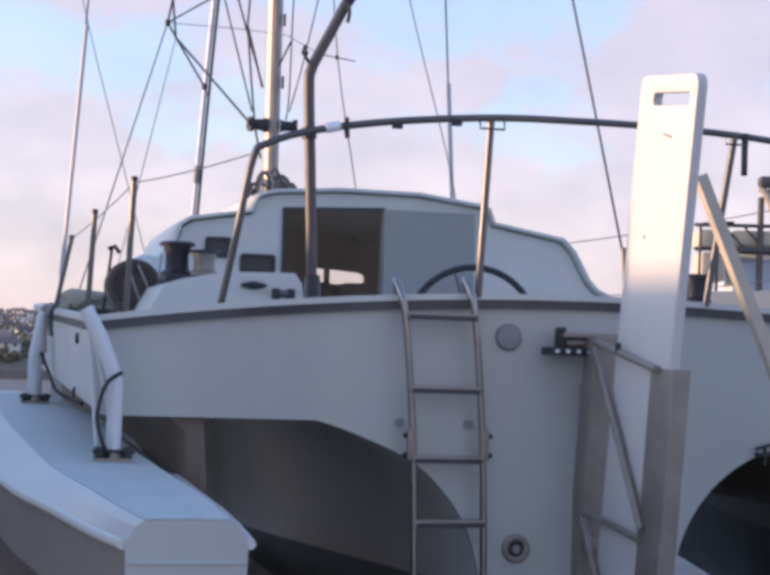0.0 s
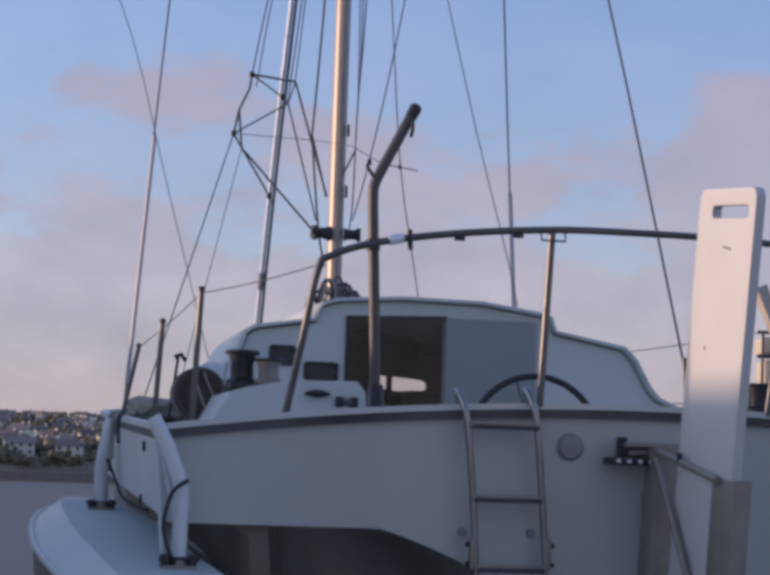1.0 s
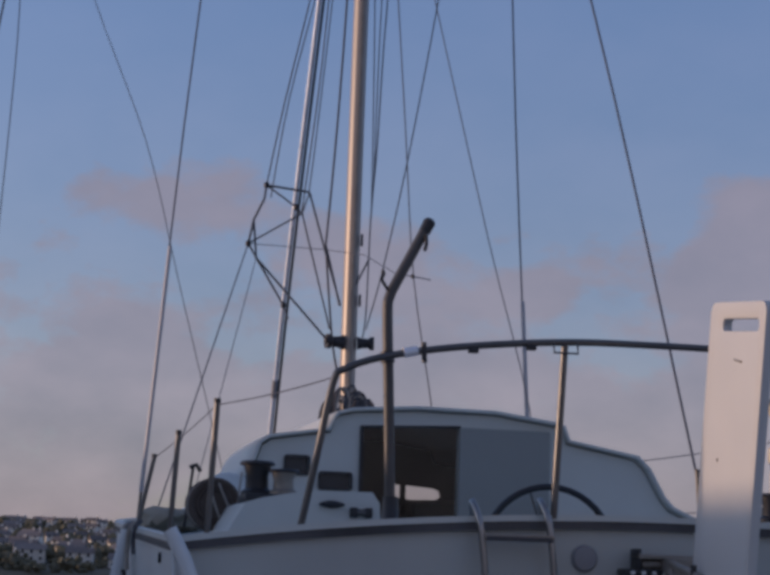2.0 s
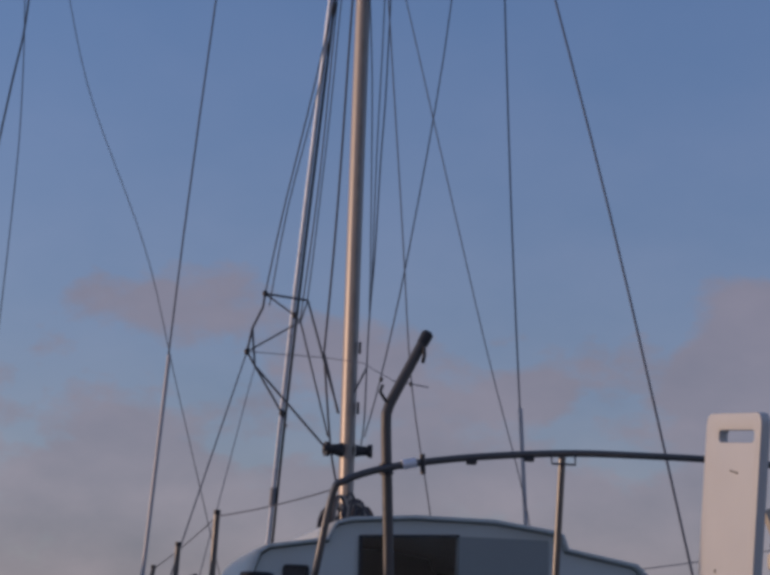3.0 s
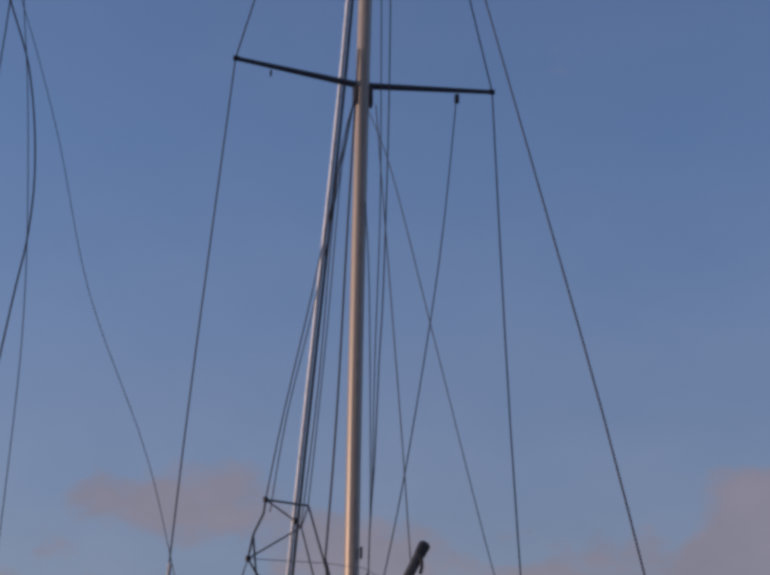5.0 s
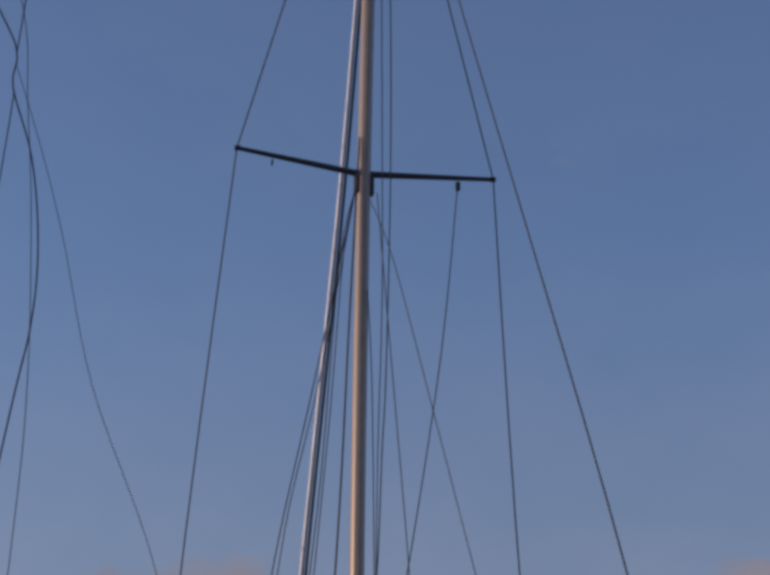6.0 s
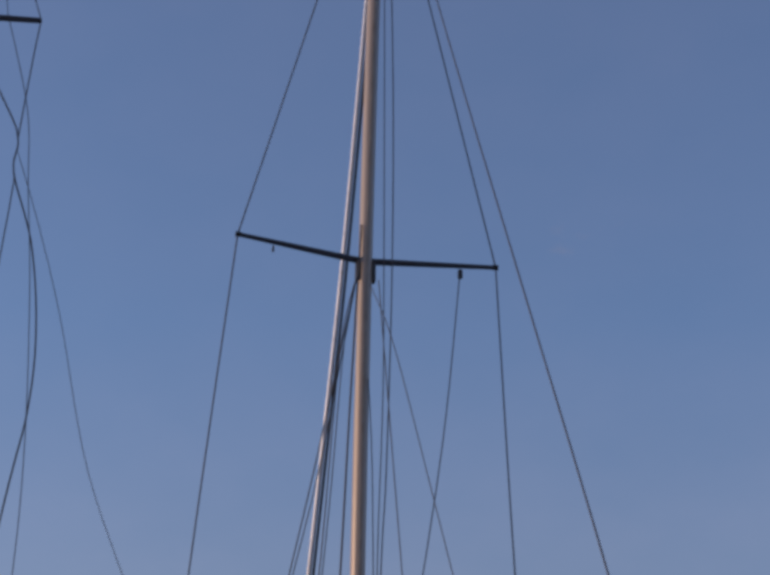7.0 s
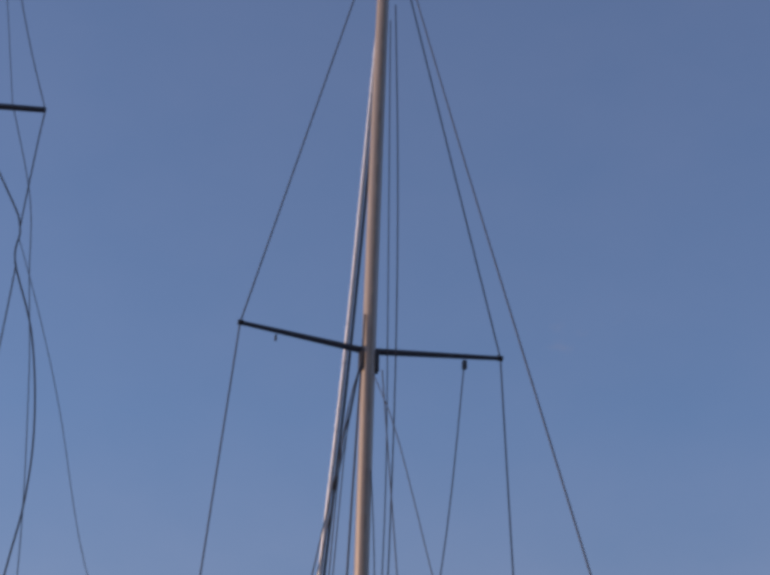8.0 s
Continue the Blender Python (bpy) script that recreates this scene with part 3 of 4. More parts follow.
part("post", tube(smooth_line([(-1.114, 0.1, 1.78), (-1.135, 0.1, 2.3), (-1.152, 0.1, 2.66), (-1.146, 0.1, 2.735), (-1.118, 0.1, 2.80), (-1.06, 0.1, 2.915), (-1.0, 0.1, 3.035)], 5), 0.0215, 14), DAVIT_STEEL, davit)
part("head", lathe([(0, -0.03), (0.024, -0.03), (0.026, 0.02), (0.018, 0.03), (0, 0.032)], (-0.996, 0.1, 3.04), (0.45, 0, 0.9), 14), BLACK, davit)
part("hook", tube([(-1.005, 0.08, 3.0), (-1.005, 0.07, 2.96), (-1.012, 0.07, 2.93)], 0.008, 8), BLACK, davit)
part("base", lathe([(0, 0), (0.07, 0), (0.06, 0.03), (0.035, 0.06), (0.03, 0.16), (0, 0.16)], (-1.116, 0.1, 1.77)), BLACK, davit)
part("collar", tube([(-1.145, 0.1, 2.465), (-1.148, 0.1, 2.51)], 0.029, 14), BLACK, davit)
part("eye", tube([(-1.158, 0.08, 2.76), (-1.185, 0.08, 2.80), (-1.175, 0.08, 2.83)], 0.007, 6), BLACK, davit)


def stanchion(foot, top, r):
    s = thing("stanchion", foot, "stainless steel guard-rail stanchion on the port deck edge", "stanchion", "guard-rail stanchions")
    part("post", tube([foot, top], r, 10), STEEL, s)
    part("cap", tube([Vector(top), Vector(top) + Vector((0, 0, 0.02))], r * 1.15, 10), BLACK, s)
    part("socket", lathe([(0, 0), (r * 1.6, 0), (r * 1.5, 0.03), (0, 0.03)], foot), STEEL, s)
    return s


stanchion((-1.755, 0.9, 1.725), (-1.735, 0.9, 2.343), 0.014)
stanchion((-1.9, 1.1, 1.715), (-1.88, 1.1, 2.21), 0.0125)
stanchion((-1.955, 2.4, 1.8), (-1.882, 2.4, 2.18), 0.012)
lines = thing("guard_wire", (-1.74, 0.9, 2.33), "thin grey guard wire from the pushpit to the stanchions", "wire")
part("wire", tube(sag((-1.387, -0.04, 2.38), (-1.735, 0.9, 2.335), 0.01), 0.0028, 6), WIRE, lines)
part("wire", tube(sag((-1.735, 0.9, 2.335), (-1.882, 2.4, 2.18), 0.01), 0.0028, 6), WIRE, lines)

far_wire = thing("guard_wire", (1.5, 5.0, 2.3), "thin grey guard wires along the starboard deck edge", "wire")
part("wire", tube(sag((1.2, 3.6, 2.36), (1.85, 1.6, 2.49), 0.015), 0.003, 6), WIRE, far_wire)
part("wire", tube(sag((1.5, 3.6, 2.05), (1.9, 1.6, 2.12), 0.015), 0.003, 6), WIRE, far_wire)

# ---- boarding ladder ----
ladder = thing("boarding_ladder", (-0.64, -0.06, 0.4), "tubular steel folding boarding ladder hung on the transom", "ladder")
for a in (-0.806, -0.525):
    top = 1.912 if a < -0.7 else 1.926
    pts = [(a + 0.03, 0.06, top - 0.1), (a + 0.008, 0.03, top - 0.008), (a, -0.015, top), (a + 0.008, -0.065, top - 0.05), (a + 0.022, -0.085, top - 0.14), (a + 0.05, -0.085, 1.49), (a + 0.068, -0.085, 1.22), (a + 0.08, -0.085, 0.8), (a + 0.085, -0.085, 0.45)]
    part("stile", tube(smooth_line(pts, 5), 0.0138, 12), LADDER_STEEL, ladder)
    side = 1 if a > -0.7 else -1
    hinge = part("hinge", box((a + 0.064 - 0.012 + 0.012 * side, -0.1, 1.225), (a + 0.064 + 0.012 + 0.012 * side, -0.072, 1.345), 0.005), GALV, ladder)
    for z in (1.32, 1.245):
        part("pivot_bolt", lathe([(0, 0), (0.011, 0), (0.011, 0.012), (0.006, 0.02), (0, 0.02)], (a + 0.064 + 0.02 * side, -0.086, z), (side, 0, 0), 8), BLACK, hinge)
    part("standoff", tube([(a + 0.03, -0.02, 1.365), (a + 0.03, 0.0, 1.365)], 0.017, 10), FITTING_GREY, ladder, "grey rubber stand-off pad")
for z in (1.782, 1.499, 1.23, 0.985, 0.73):
    f = (1.905 - z) / 1.2
    part("rung", box((-0.788 + 0.075 * f, -0.105, z - 0.014), (-0.5 + 0.075 * f, -0.06, z + 0.012), 0.005), GALV, ladder)
    part("tread_lip", box((-0.78 + 0.075 * f, -0.109, z - 0.016), (-0.508 + 0.075 * f, -0.105, z + 0.002), 0.0015), RUBBER, ladder)

# ---- transom fittings ----
vent = thing("transom_vent", (-0.337, -0.01, 1.71), "pale grey round vent cover on the transom", "vent")
part("cover", lathe([(0, 0.02), (0.045, 0.016), (0.053, 0.008), (0.055, -0.002), (0, -0.002)], (-0.337, -0.004, 1.71), (0, -1, 0), 28), FITTING_GREY, vent)
drain = thing("exhaust_outlet", (-0.288, -0.01, 0.877), "dark round exhaust outlet low on the transom", "outlet")
part("flange", tube([(-0.288 + 0.044 * math.cos(w), -0.008, 0.877 + 0.044 * math.sin(w)) for w in [2 * math.pi * k / 28 for k in range(28)]], 0.013, 8, closed=True), GALV, drain)
part("mouth", lathe([(0, 0.006), (0.036, 0.004), (0.036, -0.001), (0, -0.001)], (-0.288, -0.002, 0.877), (0, -1, 0), 24), BLACK, drain)
part("flap", lathe([(0, 0.012), (0.016, 0.01), (0.018, 0.004), (0, 0.004)], (-0.285, -0.002, 0.875), (0, -1, 0), 16), FITTING_GREY, drain)
strap = thing("stern_bracket", (-0.05, -0.1, 1.64), "black and steel steering bracket bolted to the transom", "bracket")
part("arm", box((-0.21, -0.13, 1.645), (0.0, -0.03, 1.675), 0.006), BLACK, strap)
part("arm", box((-0.15, -0.13, 1.715), (0.1, -0.03, 1.735), 0.006), GALV, strap)
part("web", box((-0.09, -0.1, 1.66), (-0.07, 0.0, 1.73), 0.004), BLACK, strap)
part("web", box((-0.15, -0.12, 1.67), (-0.138, -0.02, 1.755), 0.004), BLACK, strap)
part("cylinder", tube([(-0.13, -0.09, 1.692), (0.08, -0.09, 1.705)], 0.02, 12), GALV, strap)
for i in range(4):
    part("bolt", lathe([(0, 0), (0.009, 0), (0.009, 0.012), (0, 0.012)], (-0.18 + 0.045 * i, -0.128, 1.66), (0, -1, 0), 8), TUBE_WHITE, strap)

# ---- rudder in its lifting cassette ----
rudder = thing("lifting_rudder", (0, -0.4, 0.1), "white lifting rudder blade raised in a galvanised steel cassette", "rudder")
LEAN = 0.187
bl = slab(rounded(-0.255, 0.15, 0.245, 2.66, 0.045, 6), 0.04, holes=(rounded(-0.2, 2.552, 0.12, 2.596, 0.018, 4),), plane="vz", at=-0.02, bevel=0.008)
for v in bl.verts:
    v.co.y += -0.78 - LEAN * (v.co.z - 2.65)
    v.co.z += 0.13 * (v.co.y + 0.78 + LEAN * (v.co.z - 2.65))
part("blade", bl, BLADE, rudder)
ob_ = box((-0.034, -0.1, 0.35), (0.034, 0.1, 1.6), 0.006)
for v in ob_.verts:
    v.co.y += -0.81 - 0.15 * (v.co.z - 1.6)
part("outer_channel", ob_, GALV, rudder)
ib_ = box((-0.05, -0.06, 0.3), (0.05, 0.06, 1.72), 0.008)
for v in ib_.verts:
    v.co.y += -0.16 - 0.17 * (v.co.z - 1.72)
part("inner_channel", ib_, GALV, rudder)
for a, b in (((-0.045, -0.2, 1.702), (-0.045, -0.79, 1.598)), ((-0.045, -0.2, 1.67), (-0.045, -0.68, 1.02)), ((-0.045, -0.1, 1.035), (-0.045, -0.67, 0.985)), ((-0.045, -0.1, 1.01), (-0.045, -0.56, 0.36))):
    part("brace", tube([a, b], 0.0145, 10), GALV, rudder)
for z in (1.5, 0.9, 0.5):
    part("pintle", box((-0.03, -0.13, z - 0.03), (0.03, 0.0, z + 0.03), 0.005), GALV, rudder)
part("pin", tube([(-0.05, -0.44, 1.655), (-0.05, -0.44, 1.695)], 0.012, 8), BLACK, rudder)

# ---- floats ----
def float_hull(sign, label, dz=0.0):
    f = thing("float", (sign * 1.9, 0.5, 0.3 + dz), label, "float", "trimaran floats")
    stations = [(-1.9, 1.865, 0.165, 1.10), (-1.5, 1.875, 0.21, 1.10), (-0.9, 1.885, 0.26, 1.10), (-0.3, 1.93, 0.31, 1.115), (0.4, 1.97, 0.34, 1.15), (1.2, 2.02, 0.355, 1.205), (2.2, 2.055, 0.32, 1.262), (3.0, 2.085, 0.24, 1.295), (3.6, 2.105, 0.13, 1.31), (4.0, 2.115, 0.03, 1.315)]
    stations = [(q[0], q[1], q[2], q[3] + dz) for q in smooth_line(stations, 3)]
    top, side = [], []
    for v, c, w, z in stations:
        ridge = 0.045 + 0.045 * (w / 0.35)
        full = max(0.0, min(1.0, (0.5 - v) / 2.4))
        qa, qb = 0.56 + 0.14 * full, 0.66 + 0.19 * full
        top.append([(sign * (c + q * w), v, z + h * ridge) for q, h in ((-1, 0), (-qb, 0.72), (-qa, 0.97), (0, 1.0), (qa, 0.97), (qb, 0.72), (1, 0))])
        side.append([(sign * (c + q * w), v, z - h * (z - 0.02 + 0.3 * max(0, v - 2) ** 0.5 * -1 * (v > 2)) / 1.08) for q, h in ((1.0, 0.0), (0.97, 0.14), (0.88, 0.42), (0.68, 0.74), (0.28, 1.0), (0, 1.08), (-0.28, 1.0), (-0.68, 0.74), (-0.88, 0.42), (-0.97, 0.14), (-1.0, 0.0))])
    part("deck", loft(top, closed=False, caps=False), GELCOAT, f, "pale blue-white float deck", crease=12)
    part("tread", loft([[(p[0], p[1], p[2] + 0.0015) for p in r[2:5]] for r in top[:23]], closed=False, caps=False), DECK_GREY, f, "blue-grey non-slip tread along the float deck")
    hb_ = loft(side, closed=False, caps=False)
    part("hull", hb_, FLOAT_PAINT, f, "white float topsides greyed to hold their shade, over dark bottom paint")
    for q in (1, -1):
        part("rub_rail", tube([(sign * (c + q * (w + 0.006)), v, z) for v, c, w, z in stations], 0.015, 8), CABIN_WHITE, f)
    v, c, w, z = stations[0]
    st = [(p[0], p[2]) for p in top[0]] + [(p[0], p[2]) for p in side[0][1:-1]]
    part("transom", slab(st, 0.02, at=v - 0.004), GELCOAT, f, smooth=False)
    part("seam", box((sign * c - 0.155, v - 0.012, z - 0.05), (sign * c + 0.155, v - 0.004, z - 0.042)), DECK_GREY, f, smooth=False)
    return f


float_hull(-1, "white trimaran float folded beside the hull, dark below")
float_hull(1, "white starboard trimaran float beside the hull, dark below", -0.2)


def float_arm(pts, foot, r, label, cable):
    a = thing("outrigger_strut", foot, label, "strut", "float arms")
    part("tube", tube(pts, r, 16), TUBE_WHITE, a)
    fu, fv, fz = foot
    sh = part("foot_plate", box((fu - 0.066, fv - 0.05, fz - 0.012), (fu + 0.066, fv + 0.05, fz + 0.006), 0.004), GALV, a)
    for du_ in (-0.052, 0.052):
        lug = part("lug", box((fu + du_ - 0.014, fv - 0.045, fz), (fu + du_ + 0.014, fv + 0.045, fz + 0.045), 0.004), BLACK, sh)
    part("pin", tube([(fu - 0.075, fv - 0.03, fz + 0.03), (fu + 0.075, fv - 0.03, fz + 0.03)], 0.008, 8), BLACK, sh)
    part("socket", tube([(fu, fv, fz), (fu, fv, fz + 0.03)], r + 0.008, 16), GALV, sh)
    part("cable", tube(smooth_line(cable, 6), 0.008, 8), BLACK, a)
    return a


float_arm([(-2.005, -0.1, 1.765), (-1.945, -0.11, 1.655), (-1.896, -0.12, 1.53), (-1.888, -0.12, 1.49), (-1.89, -0.12, 1.2)], (-1.89, -0.12, 1.215), 0.0285, "white tubular float arm bolted to the float deck", [(-1.87, -0.17, 1.535), (-1.92, -0.17, 1.50), (-1.945, -0.17, 1.44), (-1.955, -0.17, 1.36), (-1.93, -0.17, 1.27), (-1.9, -0.14, 1.22)])
part("stay", tube([(-1.985, -0.06, 1.70), (-1.945, -0.06, 1.25)], 0.009, 8), TUBE_WHITE, bpy.data.objects["outrigger_strut"])
part("stay", tube([(-1.97, -0.07, 1.66), (-1.90, -0.07, 1.36)], 0.007, 8), TUBE_WHITE, bpy.data.objects["outrigger_strut"])
float_arm([(-2.012, 2.2, 1.80), (-2.05, 2.2, 1.60), (-2.055, 2.2, 1.55), (-2.047, 2.2, 1.32)], (-2.047, 2.2, 1.352), 0.034, "white tubular float arm forward of the other", [(-2.03, 2.15, 1.6), (-1.99, 2.1, 1.5), (-1.96, 2.0, 1.42), (-1.9, 1.9, 1.38), (-1.85, 1.8, 1.36)])

# ---- mast and rigging ----
MV = 7.0


def mast_u(z):
    """The mast bends a little to starboard towards its head."""
    return 0.00116 * max(0.0, z - 4.0) ** 2


mast = thing("mast", (0, MV, 2.05), "tall pale anodised alloy mast stepped on the cabin top", "mast")
rings = []
for z in (2.0, 3.0, 4, 5, 6, 7, 8, 9, 10, 11, 12, 13, 13.7):
    a, b = 0.062 - 0.002 * max(0, z - 11), 0.085
    rings.append([(mast_u(z) + a * math.cos(2 * math.pi * k / 24), MV + b * math.sin(2 * math.pi * k / 24), z) for k in range(24)])
part("tube", loft(rings), ALLOY, mast)
part("sail_track", loft([[(mast_u(z) + x, MV + y, z) for x, y in ((-0.012, -0.1), (0.012, -0.1), (0.012, -0.08), (-0.012, -0.08))] for z in (2.9, 5, 7, 9, 10, 11, 12, 13, 13.6)]), GALV, mast, smooth=False)
ROOT = Vector((mast_u(8.57), MV, 8.57))
TIP_L, TIP_R = Vector((-1.165, 6.75, 8.585)), Vector((1.17, 6.75, 8.512))
for s_, tip in ((-1, TIP_L), (1, TIP_R)):
    sp = part("spreader", tube([ROOT + Vector((s_ * 0.05, 0, 0)), tip], [0.032, 0.02], 12), SPREADER, mast, "dark tapered spreader")
    part("tip_boot", tube([tip - Vector((s_ * 0.03, 0, 0)), tip + Vector((s_ * 0.02, 0, 0))], 0.026, 8), BLACK, sp)
    part("root_bracket", box((ROOT.x + s_ * 0.07 - 0.02, MV - 0.05, 8.36), (ROOT.x + s_ * 0.07 + 0.02, MV + 0.03, 8.56), 0.008), BLACK, mast)
HEAD = Vector((mast_u(13.6), MV, 13.6))
part("masthead", box((HEAD.x - 0.05, MV - 0.15, 13.65), (HEAD.x + 0.05, MV + 0.15, 13.75), 0.01), GALV, mast)


def stay(name, pts, r, mat_=WIRE, parent=mast, label=""):
    """A wire or rope through a few points."""
    return part(name, tube(smooth_line(pts, 4) if len(pts) > 2 else pts, r, 7), mat_, parent, label)


PLATE_L, PLATE_R = Vector((-1.655, 6.6, 1.95)), Vector((1.46, 6.6, 1.9))
MID_L, MID_R = Vector((-1.453, 6.65, 5.09)), Vector((1.272, 6.65, 5.35))
for tip, mid, plate_, s_ in ((TIP_L, MID_L, PLATE_L, -1), (TIP_R, MID_R, PLATE_R, 1)):
    stay("cap_shroud", [HEAD + Vector((s_ * 0.03, 0, 0)), tip], 0.007)
    stay("cap_shroud", [tip, mid, plate_], 0.007)
    stay("shroud_cover", [plate_.lerp(mid, 0.07), plate_.lerp(mid, 0.68 if s_ < 0 else 0.56)], 0.0175, FOIL, label="white plastic tube over the shroud")
    part("turnbuckle", tube([plate_, plate_.lerp(mid, 0.07)], 0.0115, 8), STEEL, mast)
stay("lower_shroud", [(0.05, 6.9, 8.3), (0.19, 6.5, 7.55), (0.55, 6.5, 6.15), (1.02, 6.5, 4.3), (1.39, 6.5, 2.95), (1.5, 6.5, 2.0)], 0.0045)
stay("backstay", [HEAD + Vector((0, -0.12, 0)), (0.155, 4.2, 9.0), (0.183, 2.5, 6.15), (0.2, 1.2, 3.97), (0.17, 0.06, 2.05)], 0.0056)
part("turnbuckle", tube([(0.17, 0.06, 2.09), (0.172, 0.03, 1.86)], 0.011, 8), BLACK, mast)
FOIL_LINE = [Vector(p) for p in ((0.075, 7.16, 12.3), (0.07, 8.36, 9.4), (0.03, 9.18, 7.4), (-0.008, 9.88, 5.7), (-0.03, 10.46, 4.3), (-0.037, 11.03, 2.9))]
stay("forestay", [FOIL_LINE[0], (0.085, 7.08, 12.6)], 0.01)
stay("furling_foil", FOIL_LINE, 0.023, FURLER, label="bright furling foil round the forestay")
part("furler_drum", lathe([(0, 0), (0.1, 0), (0.1, 0.03), (0.05, 0.05), (0.05, 0.13), (0.1, 0.15), (0.1, 0.18), (0, 0.18)], (-0.04, 11.05, 2.6)), BLACK, mast)
part("foil_joint", tube([FOIL_LINE[5].lerp(FOIL_LINE[4], 0.33), FOIL_LINE[5].lerp(FOIL_LINE[4], 0.45)], 0.036, 10), FITTING_GREY, mast)
# black strip beside the foil stands in for its shaded side
stay("furling_line", [p + Vector((0.04, -0.02, 0)) for p in FOIL_LINE], 0.014, BLACK)
for pts, r in (
        ([(0.2, 12.4), (0.25, 10.4), (0.257, 8.5), (0.225, 6.65), (0.195, 5.95), (0.168, 5.1), (0.135, 4.5), (0.122, 3.73), (0.1, 3.5)], 0.006),
        ([(0.15, 12.2), (0.18, 8.7), (0.187, 7.3), (0.158, 5.97), (0.15, 4.9), (0.137, 4.5)], 0.005),
        ([(0.055, 7.4), (0.1, 6.6), (0.13, 5.2), (0.137, 4.6)], 0.005),
        ([(0.127, 4.14), (0.03, 3.93)], 0.008),
        ([(-0.03, 8.9), (-0.1, 7.2), (-0.147, 5.85), (-0.186, 5.0), (-0.232, 4.24)], 0.009),
        ([(-0.232, 4.24), (-0.155, 3.5), (-0.093, 3.18)], 0.009),
        ([(-0.232, 4.24), (-0.16, 3.98), (-0.1, 3.75)], 0.009),
        ([(-0.06, 8.4), (-0.162, 7.75), (-0.255, 6.3), (-0.345, 5.14), (-0.388, 4.665)], 0.005),
        ([(-0.06, 8.4), (-0.2, 7.65), (-0.322, 5.75), (-0.442, 4.485)], 0.006),
        ([(-0.06, 8.4), (-0.385, 6.6), (-0.62, 5.4), (-0.74, 4.69)], 0.006),
        ([(-0.06, 8.4), (-0.345, 6.6), (-0.58, 5.45), (-0.70, 4.6)], 0.005),
        ([(0.85, 8.44), (0.69, 6.85), (0.42, 5.08), (0.22, 4.04), (0.1, 3.55)], 0.0055),
        ([(0.05, 8.15), (0.136, 7.14), (0.305, 5.2), (0.41, 3.96), (0.58, 2.97), (0.62, 2.6)], 0.005)):
    stay("halyard", [(u, 6.5 if pts[-1][0] > 0.5 else (6.8 if pts[0][0] > 0.8 else 6.93), z) for u, z in pts], r, ROPE)
part("flag_toggle", box((0.83, 6.77, 8.39), (0.87, 6.81, 8.47), 0.006), BLACK, mast)
part("flag_toggle", box((-0.85, 6.79, 8.475), (-0.832, 6.82, 8.53), 0.005), BLACK, mast)
part("halyard_shackle", lathe([(0, -0.025), (0.014, -0.018), (0.016, 0.01), (0, 0.025)], (0.225, 6.8, 4.03), (0, 0, 1), 8), BLACK, mast)
for u_, r_ in ((-0.12, 0.06), (0.1, 0.055)):
    part("mast_winch", lathe([(0, 0), (r_, 0), (r_ * 0.8, 0.03), (r_ * 0.7, 0.09), (r_, 0.11), (r_, 0.14), (0, 0.14)], (math.copysign(0.06, u_), 6.96, 3.455), (math.copysign(1, u_), -0.2, 0), 16), BLACK, mast)
for z in (3.75, 4.25):
    part("mast_cleat", box((0.055, 6.9, z), (0.072, 6.94, z + 0.1), 0.008), BLACK, mast)
part("aerial_bar", tube([(0.257, 6.5, 3.973), (0.552, 6.5, 3.936)], 0.0045, 6), WIRE, mast)
part("aerial_bar", tube([(-0.244, 6.9, 4.197), (0.005, 6.5, 4.1), (0.257, 6.5, 3.973)], 0.003, 6), WIRE, mast)
part("aerial_clip", lathe([(0, -0.02), (0.014, -0.015), (0.014, 0.015), (0, 0.02)], (0.405, 6.5, 3.955), (0, 0, 1), 8), BLACK, mast)

# wire cage of a mast-side bracket
cage = thing("mast_bracket", (-0.2, 6.9, 3.45), "dark tubular bracket cage held out from the mast", "bracket")
A_, B_, C_, D_, K_, N_, E_, F_, G_, H_ = [Vector((u, 6.9, z)) for u, z in ((-0.743, 4.694), (-0.87, 4.204), (-0.388, 4.663), (-0.442, 4.482), (-0.835, 4.40), (-0.801, 4.091), (-0.197, 3.458), (-0.565, 3.72), (-0.244, 4.197), (-0.098, 3.744))]
J_ = Vector((-0.5, 6.85, 4.52))
for pts, r in (((A_, C_), 0.012), ((A_, Vector((-0.762, 6.85, 4.57)), K_, B_), 0.012), ((B_, D_), 0.009), ((A_, J_), 0.009), ((J_, D_), 0.008), ((D_, C_), 0.008), ((B_, N_, F_), 0.011), ((K_, N_, E_), 0.012), ((C_, G_, H_), 0.011), ((D_, Vector((-0.18, 6.9, 3.547))), 0.009), ((B_, G_), 0.004), ((F_, F_ + Vector((0.045, 0, -0.11))), 0.008)):
    part("bar", tube(list(pts), r * 0.78, 8), ROPE, cage)
for q in (A_, B_, F_, E_, J_):
    part("knuckle", lathe([(0, -0.03), (0.02, -0.02), (0.025, 0), (0.02, 0.02), (0, 0.03)], q, (0, 0, 1), 10), BLACK, cage)
stay("guy", [B_, (-1.58, 6.0, 1.95)], 0.0055, WIRE, parent=cage)
stay("guy", [N_, (-1.28, 6.1, 2.2)], 0.0035, WIRE, parent=cage)

